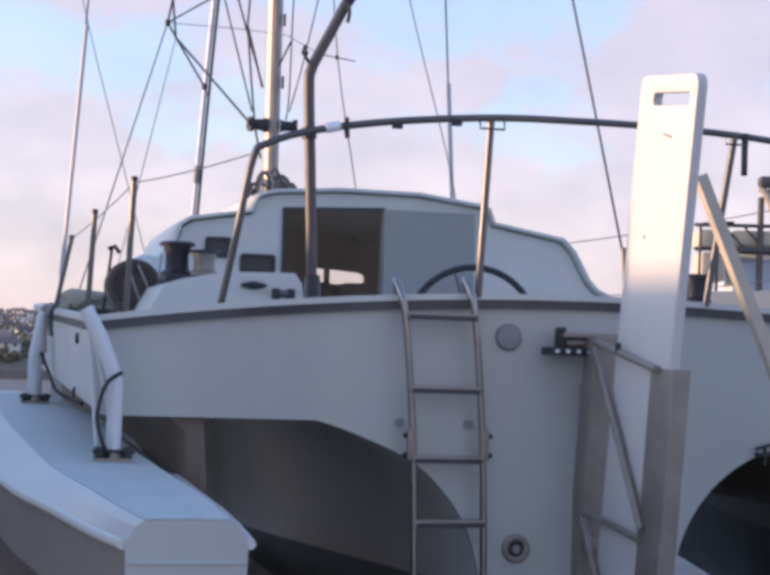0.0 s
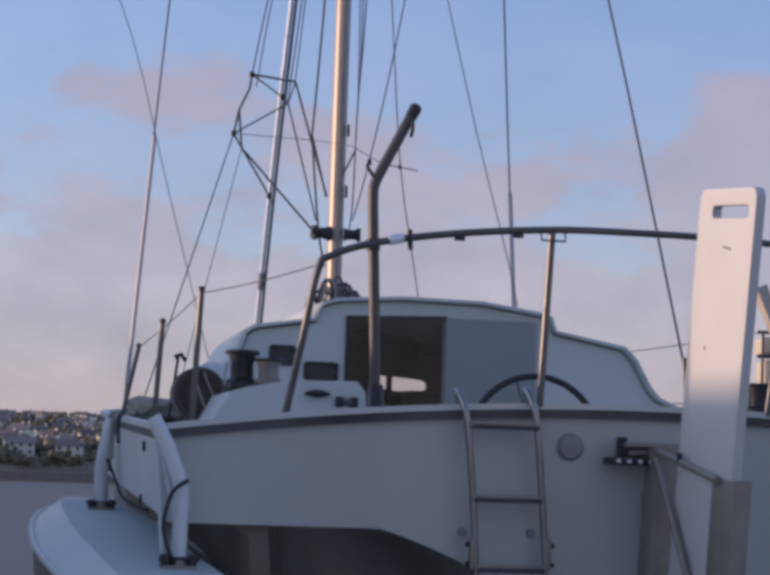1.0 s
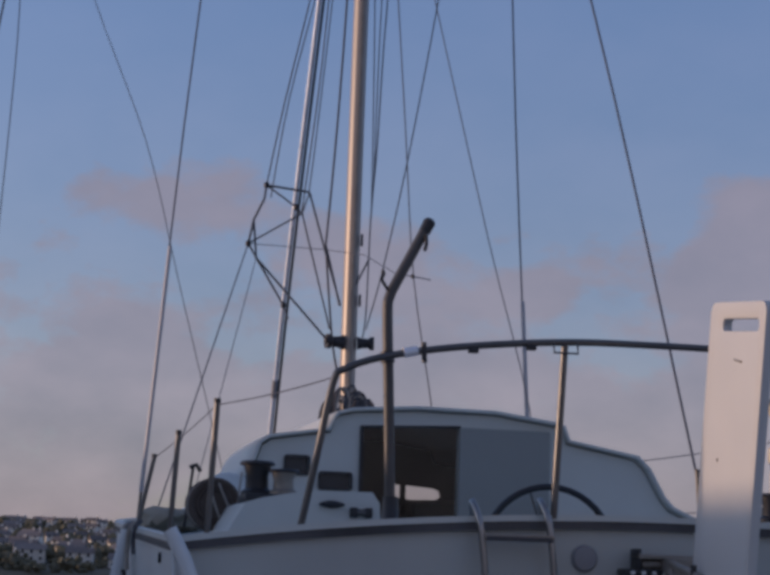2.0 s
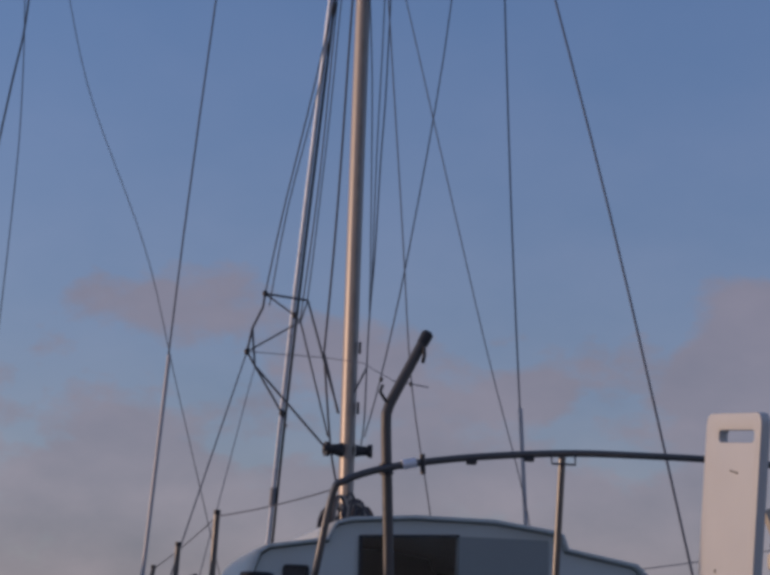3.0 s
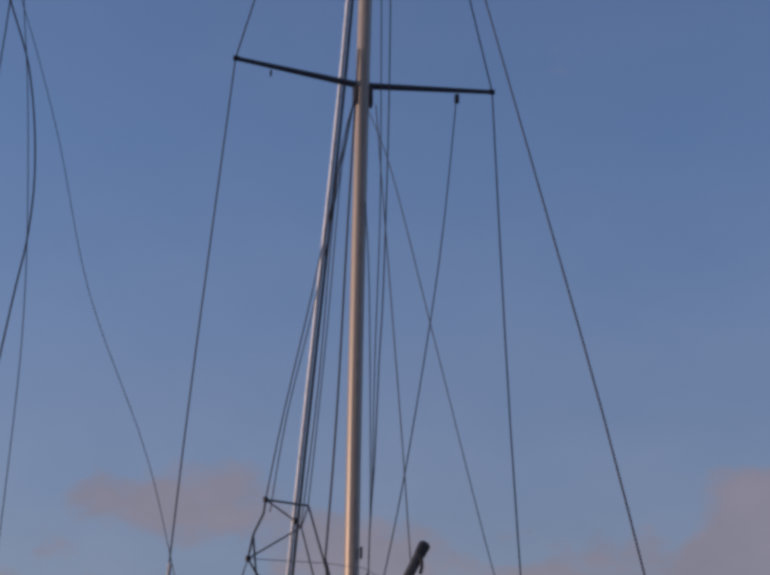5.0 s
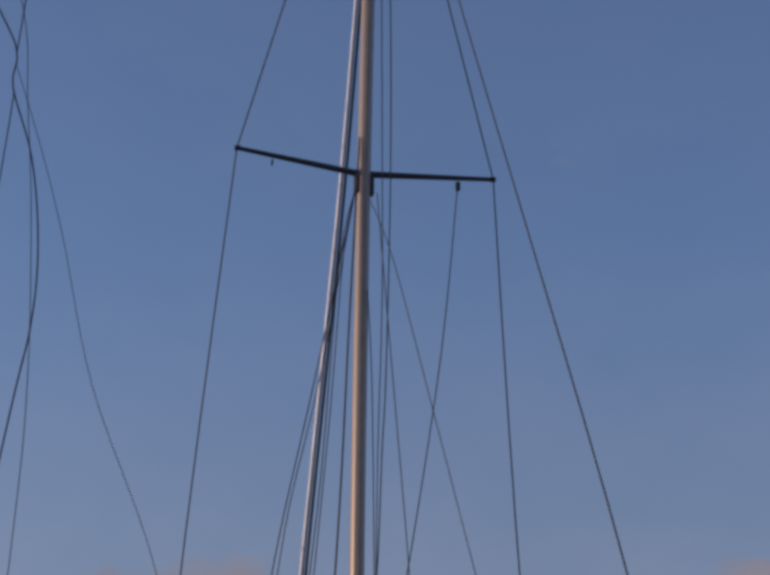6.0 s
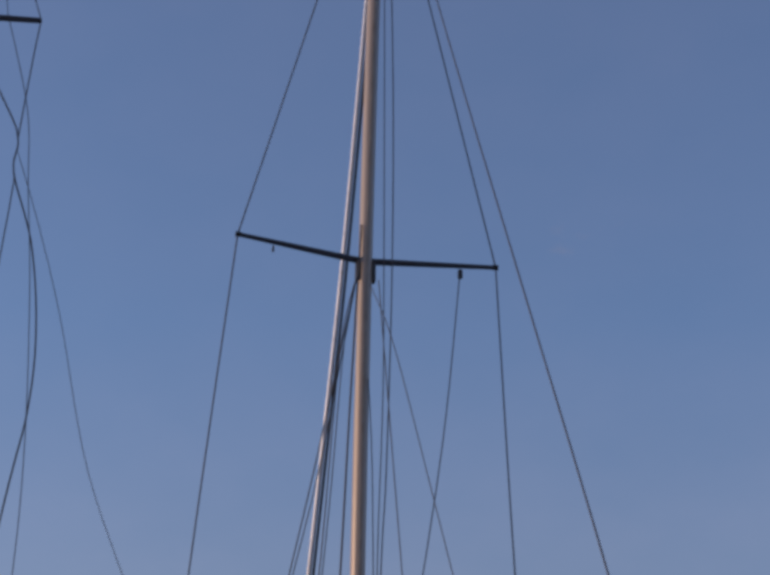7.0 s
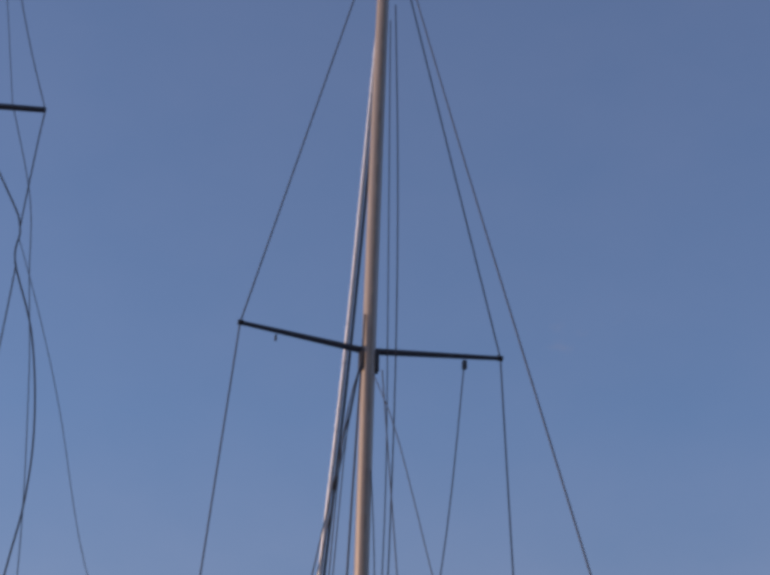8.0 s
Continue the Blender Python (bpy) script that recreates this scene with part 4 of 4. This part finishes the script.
# rope and canvas heaped at the mast foot
heap = thing("rope_heap", (0, 6.9, 2.5), "grey rope coils hung round the mast foot", "rope")
rng = random.Random(4)
for i in range(30):
    a0 = rng.uniform(0, 6.28)
    c = Vector((0.17 * math.cos(a0) - 0.01, 6.88 + 0.1 * math.sin(a0), 2.99 - 0.13 * math.cos(a0) ** 2 + rng.uniform(-0.05, 0.02)))
    rx_, rz_ = rng.uniform(0.04, 0.085), rng.uniform(0.1, 0.22)
    part("coil", tube([c + Vector((rx_ * math.cos(w), rng.uniform(-0.01, 0.01), rz_ * math.sin(w) - rz_ * 0.5)) for w in [2 * math.pi * k / 14 for k in range(14)]], 0.011, 6, closed=True), ROPE if i % 3 else ROPE_PALE, heap)


# ---- dark rope reel, sail bag and small gear on the port side deck ----
reel = thing("rope_reel", (-1.56, 2.4, 1.85), "dark reel wound with mooring rope on the side deck", "reel")
rc = Vector((-1.565, 2.4, 1.95))
part("drum", lathe([(0, -0.07), (0.112, -0.07), (0.115, 0.06), (0.05, 0.085), (0, 0.08)], rc, (0, -1, 0.1), 24), REEL_BROWN, reel)
for k in range(5):
    q_ = 0.03 + 0.02 * k
    part("turn", tube([rc + Vector((q_ * math.cos(w), -0.078, q_ * math.sin(w))) for w in [2 * math.pi * j / 18 for j in range(18)]], 0.009, 6, closed=True), REEL_BROWN, reel)
for s_ in (-0.08, 0.08):
    part("flange", tube([rc + Vector((0.125 * math.cos(w), s_, 0.125 * math.sin(w))) for w in [2 * math.pi * k / 24 for k in range(24)]], 0.014, 8, closed=True), REEL_BROWN, reel)
rng = random.Random(8)
for i in range(9):
    q = rng.uniform(0.075, 0.125)
    part("turn", tube([rc + Vector((q * math.cos(w) + rng.uniform(-0.004, 0.004), -0.06 + 0.015 * i, q * math.sin(w) + rng.uniform(-0.004, 0.004))) for w in [2 * math.pi * k / 20 for k in range(20)]], 0.01, 6, closed=True), REEL_BROWN if i % 4 else ROPE_PALE, reel)
for a, b in (((-1.6, 2.3, 2.05), (-1.52, 2.3, 1.84)), ((-1.55, 2.3, 2.06), (-1.44, 2.3, 1.84)), ((-1.43, 2.32, 2.12), (-1.46, 2.3, 1.86))):
    part("rope_end", tube(sag(a, b, 0.01, 6), 0.0055, 6), ROPE_PALE, reel)


def lumpy(centre, size, seed, amount=0.18):
    bm = bmesh.new()
    bmesh.ops.create_icosphere(bm, subdivisions=3, radius=1)
    for v in bm.verts:
        k = 1 + amount * noise.noise(v.co * 1.6 + Vector((seed, 0, 0))) + amount * 0.4 * noise.noise(v.co * 5 + Vector((0, seed, 0)))
        v.co = Vector(centre) + Vector([v.co[i] * k * size[i] for i in range(3)])
    return bm


bag = thing("sail_bag", (-1.52, 2.95, 1.85), "crumpled white sail bag on the side deck", "bag")
part("cloth", lumpy((-1.42, 3.15, 2.0), (0.2, 0.2, 0.15), 3, 0.35), CABIN_WHITE, bag)
cover = thing("canvas_cover", (-1.72, 3.0, 1.83), "olive grey canvas cover lying on the deck edge", "cover")
part("cloth", lumpy((-1.74, 3.0, 1.865), (0.17, 0.33, 0.085), 9, 0.4), CANVAS, cover)
lamp = thing("deck_aerial", (-1.68, 2.6, 1.85), "thin dark aerial post with a small crosshead", "aerial")
part("post", tube([(-1.69, 2.6, 1.83), (-1.655, 2.6, 2.16)], 0.008, 8), BLACK, lamp)
part("crosshead", tube([(-1.675, 2.6, 2.15), (-1.64, 2.6, 2.165), (-1.615, 2.6, 2.13)], 0.012, 8), BLACK, lamp)
fend = thing("guard_rope", (-2.0, 2.4, 1.8), "loose ropes hung over the port gunwale", "rope")
for i, (u_, v_, d_) in enumerate(((-2.01, 2.3, 0.26), (-2.012, 2.1, 0.2), (-2.01, 1.7, 0.12), (-2.015, 2.5, 0.32))):
    part("strand", tube(smooth_line([(u_ + 0.03, v_, 1.84), (u_, v_, 1.80), (u_ - 0.004, v_ + 0.02, 1.80 - d_ * 0.5), (u_, v_, 1.80 - d_)], 4), 0.012, 6), ROPE_PALE if i % 2 else ROPE, fend)
vents = thing("hull_vent", (-1.99, 0.5, 1.65), "small dark fittings on the port topside", "fitting")
for v_, z_ in ((0.55, 1.66), (0.6, 1.44)):
    part("cap", lathe([(0, 0.012), (0.02, 0.01), (0.024, 0), (0, -0.002)], (-1.978, v_, z_), (-1, 0, 0), 14), BLACK, vents)

# aluminium ladder leaning on the stern rail
leaning = thing("leaning_ladder", (1.1, -0.7, 0), "pale aluminium ladder leaning against the stern", "ladder")
for k in (0, 1):
    o = Vector((0.32 * k, -0.05 * k, 0.04 * k))
    st_ = tube([Vector((0.296, -0.38, 2.35)) + o, Vector((1.2, -0.66, 0.0)) + o - Vector((0, 0, 0.04 * k))], 0.032, 4)
    part("stile", st_, BEIGE, leaning)
for i in range(7):
    q = Vector((0.296, -0.38, 2.35)).lerp(Vector((1.2, -0.66, 0.0)), 0.28 + 0.11 * i)
    part("rung", tube([q, q + Vector((0.32, -0.05, 0.02))], 0.014, 8), BEIGE, leaning)

# ---- neighbouring boats ----
NB = pose(0, 0, 0)
cruiser = thing("motor_cruiser", (4.8, 16.6, 0), "cream and white motor cruiser ashore beyond the stern", "boat", m=NB)
cr = []
for i in range(9):
    x = 2.75 + 0.8 * i
    w = 1.15 * min(1, 0.75 + 0.25 * math.sin(math.pi * min(1, i / 5))) * (1 if i < 6 else 1 - ((i - 5) / 3.2) ** 2)
    cr.append([(x, 16.6 + q * w, z) for q, z in ((-1, 2.32 + 0.02 * i), (-0.96, 1.8), (-0.75, 1.0), (0, 0.5), (0.75, 1.0), (0.96, 1.8), (1, 2.32 + 0.02 * i))])
part("hull", loft(cr), GELCOAT, cruiser)
for x0, x1, z0, z1 in ((2.9, 3.12, 2.74, 2.9), (2.92, 3.14, 2.42, 2.69), (3.2, 3.62, 2.76, 2.9)):
    part("cockpit_cushion", box((x0, 15.75, z0), (x1, 16.2, z1), 0.035), CREAM, cruiser, "cream padded seat")
part("screen", box((3.45, 16.2, 2.34), (5.4, 17.5, 2.78), 0.12), GELCOAT, cruiser)
part("window", box((3.7, 16.19, 2.5), (5.1, 16.21, 2.7), 0.0), GLASS_DARK, cruiser, smooth=False)
part("canopy", loft([[(x, 15.8 + q * 0.9, 2.34 + h * (0.35 + 0.25 * (x - 3.2))) for q, h in ((0, 0), (0.05, 0.7), (0.3, 1), (0.8, 1), (1, 0.6), (1, 0))] for x in (3.22, 3.4, 3.7, 4.2)]), TARP, cruiser, "pale blue-white folded canopy")
for z, x0, r in ((2.935, 2.85, 0.018), (2.715, 2.85, 0.02)):
    part("rail", tube([(x0, 15.72, z), (5.2, 15.72, z + 0.01)], r, 8), DAVIT_STEEL, cruiser)
part("lower_rail", tube([(3.25, 15.7, 2.71), (5.0, 15.7, 2.69)], 0.034, 10), DAVIT_STEEL, cruiser)
for x, z1 in ((2.89, 2.94), (3.05, 2.94), (3.44, 3.2), (4.2, 2.94)):
    part("rail_post", tube([(x, 15.71, 2.3), (x + 0.01, 15.71, z1)], 0.03 if z1 > 3 else 0.014, 8), DAVIT_STEEL, cruiser)
for x0, x1 in ((3.12, 3.3), (3.3, 3.48)):
    part("lattice", tube([(x0, 15.7, 2.92), (x1, 15.7, 2.73)], 0.01, 6), DAVIT_STEEL, cruiser)
for dx in (0.0, 0.09):
    part("arch", tube([(3.46 + dx, 15.78, 3.3), (3.52 + dx, 15.78, 3.22), (3.8 + dx, 15.78, 2.6)], 0.038, 8), BEIGE, cruiser)
part("arch_cap", box((3.44, 15.7, 3.3), (3.66, 15.86, 3.4), 0.03), DAVIT_STEEL, cruiser)
part("cleat", box((3.05, 15.66, 2.935), (3.2, 15.76, 2.97), 0.01), BLACK, cruiser)
for x in (3.6, 5.6):
    part("cradle", box((x, 15.8, 0), (x + 0.2, 17.4, 0.95), 0.02), GALV, cruiser)

yacht_rig = thing("neighbour_mast", (-8.6, 19.2, 2.3), "tall mast of a neighbouring yacht with dark spreaders and slack halyards", "mast", m=NB)
part("tube", loft([[(-8.6 + 0.08 * math.cos(2 * math.pi * k / 16), 19.2 + 0.11 * math.sin(2 * math.pi * k / 16), z) for k in range(16)] for z in (2.3, 8, 18)]), ALLOY, yacht_rig)
part("spreader", tube([(-8.6, 19.2, 15.3), (-5.75, 19.2, 15.0)], [0.06, 0.04], 10), SPREADER, yacht_rig)
for pts, r in (
        ([(-7.6, 16.5), (-6.16, 13.8), (-5.88, 13.15), (-5.885, 12.64), (-5.55, 11.6), (-5.37, 10.4), (-5.37, 9.3), (-5.57, 7.85), (-6.3, 2.0)], 0.0125),
        ([(-5.75, 15.0), (-5.8, 14.4), (-5.88, 13.15)], 0.01),
        ([(-5.885, 12.64), (-5.935, 11.4), (-6.6, 2.0)], 0.009),
        ([(-6.22, 15.12), (-5.8, 13.6), (-5.67, 12.4), (-5.5, 10.9), (-5.35, 8.6), (-5.37, 6.4), (-5.6, 1.0)], 0.007),
        ([(-5.88, 13.0), (-5.46, 11.8), (-5.06, 10.48), (-4.55, 8.5), (-3.74, 6.5), (-3.27, 4.85), (-2.69, 2.8), (-2.3, 1.3)], 0.0055),
        ([(-5.75, 15.0), (-6.09, 16.1), (-6.6, 18)], 0.008),
        ([(-6.22, 15.12), (-6.51, 16.9), (-6.7, 18)], 0.006)):
    part("halyard", tube(smooth_line([(x, 19.2, z) for x, z in pts], 6), r, 6), ROPE, yacht_rig)

# ---- far shore: houses and trees ----
def house(w, d, h, storeys, bays, name="house"):
    o = thing(name, (0, 0, 0), "pale rendered house with a slate roof on the far hillside", "house", "far hillside houses", m=NB)
    part("wall", box((-w / 2, -d / 2, -2.5), (w / 2, d / 2, h)), WALL_PAINT, o, smooth=False)
    e = 0.35
    rb = bmesh.new()
    vs = [rb.verts.new(p) for p in ((-w / 2 - e, -d / 2 - e, h - 0.1), (w / 2 + e, -d / 2 - e, h - 0.1), (w / 2 + e, d / 2 + e, h - 0.1), (-w / 2 - e, d / 2 + e, h - 0.1), (-w / 2 - e, 0, h + d * 0.36), (w / 2 + e, 0, h + d * 0.36))]
    for f in ((0, 1, 5, 4), (2, 3, 4, 5), (0, 4, 3), (1, 2, 5), (0, 3, 2, 1)):
        rb.faces.new([vs[i] for i in f])
    rf = part("roof", rb, ROOF, o, smooth=False)
    part("chimney", box((w / 2 - 1.2, -0.4, h + d * 0.2), (w / 2 - 0.4, 0.4, h + d * 0.36 + 0.9)), WALL_PAINT, rf, smooth=False)
    for s_ in range(storeys):
        for b_ in range(bays):
            x = -w / 2 + w * (b_ + 0.5) / bays
            z = 0.9 + 2.6 * s_
            part("window", box((x - 0.5, -d / 2 - 0.06, z), (x + 0.5, -d / 2 + 0.02, z + 1.2)), GLASS_DARK, o, smooth=False)
    return o


def ground_z(x, y):
    return terrain(x, y)


kinds = [house(7, 5.5, 4.6, 2, 2), house(10, 6, 4.8, 2, 3), house(5.5, 5.5, 4.2, 2, 2), house(13, 7, 3.2, 1, 4)]
first = [(-176, 640), (-140, 644), (-158, 700), (-122, 642)]
for o, (x, y) in zip(kinds, first):
    o.matrix_world = pose(x, y, ground_z(x, y), 0, 0, 6)
rng = random.Random(21)
spots = list(first)
for i, x in enumerate((-232, -216, -199, -158, -106, -90)):
    spots.append((x, 641))
    copy_thing(kinds[(1, 3, 0)[i % 3]], pose(x, 641 + i % 2 * 3, ground_z(x, 641), 0, 0, -8 + 5 * (i % 4)))
tries = 0
while len(spots) < 170 and tries < 9000:
    tries += 1
    y = rng.choice((665, 690, 720, 760, 840, 930, 1030, 1130, 1230, 1290)) + rng.uniform(-18, 18)
    x = -y * rng.uniform(0.14, 0.34) if rng.random() < 0.85 else y * rng.uniform(-0.1, 0.3)
    if any(abs(x - a) < 15 and abs(y - b) < 11 for a, b in spots):
        continue
    spots.append((x, y))
    k = rng.choice(kinds[:3] if y > 650 else kinds)
    copy_thing(k, pose(x, y, ground_z(x, y), 0, 0, rng.uniform(-25, 25)))

# woods between the houses
verts, faces = [], []
ico = bmesh.new()
bmesh.ops.create_icosphere(ico, subdivisions=1, radius=1)
iv, if_ = [v.co.copy() for v in ico.verts], [[v.index for v in f.verts] for f in ico.faces]
ico.free()
rng = random.Random(5)
for i in range(1500):
    y = 606 + 690 * rng.random() ** 1.1
    x = -y * rng.uniform(0.12, 0.35) if rng.random() < 0.88 else y * rng.uniform(-0.1, 0.3)
    z = terrain(x, y)
    size = rng.uniform(1.3, 3.4)
    for k in range(6):
        c = Vector((x + rng.uniform(-1, 1) * size, y + rng.uniform(-1, 1) * size, z + size * rng.uniform(0.1, 1.5)))
        r = size * rng.uniform(0.4, 0.75)
        base = len(verts)
        verts += [c + Vector((p.x * r * rng.uniform(0.7, 1.25), p.y * r * rng.uniform(0.7, 1.25), p.z * r * rng.uniform(0.6, 1.2))) for p in iv]
        faces += [[base + j for j in f] for f in if_]
wm = bpy.data.meshes.new("woods")
wm.from_pydata(verts, [], faces)
wm.materials.append(LEAF)
tagged(new("woods", wm), "dark winter trees and scrub between the far houses", "trees", kind="stuff")

# unseen yacht hull added under the neighbouring mast to keep low sun off
sun_block = thing("sailing_yacht", (-7.4, 14.5, 0), "unseen white yacht added on the port side to block low sun", "boat", m=pose(-7.4, 14.5, 0, 0, 0, 14.5) @ Matrix.Translation((7.4, -14.5, 0)))
yr = []
for i in range(13):
    y = 2.5 + 1.65 * i
    k = min(1.0, 0.72 + 0.28 * math.sin(math.pi * min(1, i / 10))) * (1 if i < 8 else 1 - ((i - 7) / 5.4) ** 2)
    yr.append([(-7.4 + q * 1.6 * k, y, z) for q, z in ((-1, 2.4 + 0.02 * i), (-0.97, 1.9), (-0.7, 0.9), (0, 0.45), (0.7, 0.9), (0.97, 1.9), (1, 2.4 + 0.02 * i))])
part("hull", loft(yr), GELCOAT, sun_block)
part("cabin", loft([[(-7.4 + u * w, y, 2.44 + z) for u, z in ((-1, 0), (-0.9, 0.3), (-0.6, 0.42), (0.6, 0.42), (0.9, 0.3), (1, 0))] for y, w in ((9, 1.1), (11, 1.2), (15, 1.0), (17.2, 0.5))]), CABIN_WHITE, sun_block)
part("keel", box((-7.55, 11.5, 0), (-7.25, 15.5, 0.7), 0.05), ANTIFOUL, sun_block)

pin = thing("lashing_hook", (0.78, -0.01, 1.28), "black lashing hook on the wing edge", "hook")
part("plate", box((0.74, -0.03, 1.255), (0.84, 0.0, 1.27), 0.003), BLACK, pin)
part("pin", tube([(0.775, -0.025, 1.22), (0.775, -0.025, 1.30)], 0.008, 8), BLACK, pin)
part("hook", tube([(0.735, -0.025, 1.285), (0.79, -0.025, 1.30), (0.85, -0.025, 1.305)], 0.007, 8), BLACK, pin)

# scuffs on the rudder blade
part("scuff", tube([(-0.021, -0.82, 2.43), (-0.021, -0.755, 2.447)], 0.0045, 5), GALV, rudder, "grey scuff mark", smooth=False)
part("scuff", box((-0.0235, -0.60, 2.08), (-0.019, -0.592, 2.092)), GALV, rudder, "grey scuff mark", smooth=False)
# fairings added to close the gap between wings and floats and darken the tunnels
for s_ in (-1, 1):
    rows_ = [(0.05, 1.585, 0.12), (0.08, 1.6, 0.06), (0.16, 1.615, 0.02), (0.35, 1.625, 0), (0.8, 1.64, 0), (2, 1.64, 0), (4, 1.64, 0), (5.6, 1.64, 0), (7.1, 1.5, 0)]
    part("wing_fairing", loft([[(s_ * u, v, z) for u, z in ((u0 - 0.05, 1.40 + 0.03 * v), (u0 - 0.07, 0.98 + d), (u0 - 0.03, 0.93 + d), (u0, 0.98 + d), (u0 + 0.02, 1.2 + d), (u0 + 0.07, 1.36 + 0.035 * v), (u0 + 0.07, 1.40 + 0.03 * v))] for v, u0, d in rows_]), BROWN, trimaran, "brown-stained fairing added under the wing edge to keep light out")

# plates added at the forward ends of the tunnels to shut out light
for s_ in (-1, 1):
    part("tunnel_bulkhead", slab([(s_ * 0.3, 0.3), (s_ * 1.66, 0.3), (s_ * 1.66, 1.62), (s_ * 0.3, 1.62)], 0.04, at=7.05), HULL_PAINT, trimaran, smooth=False)
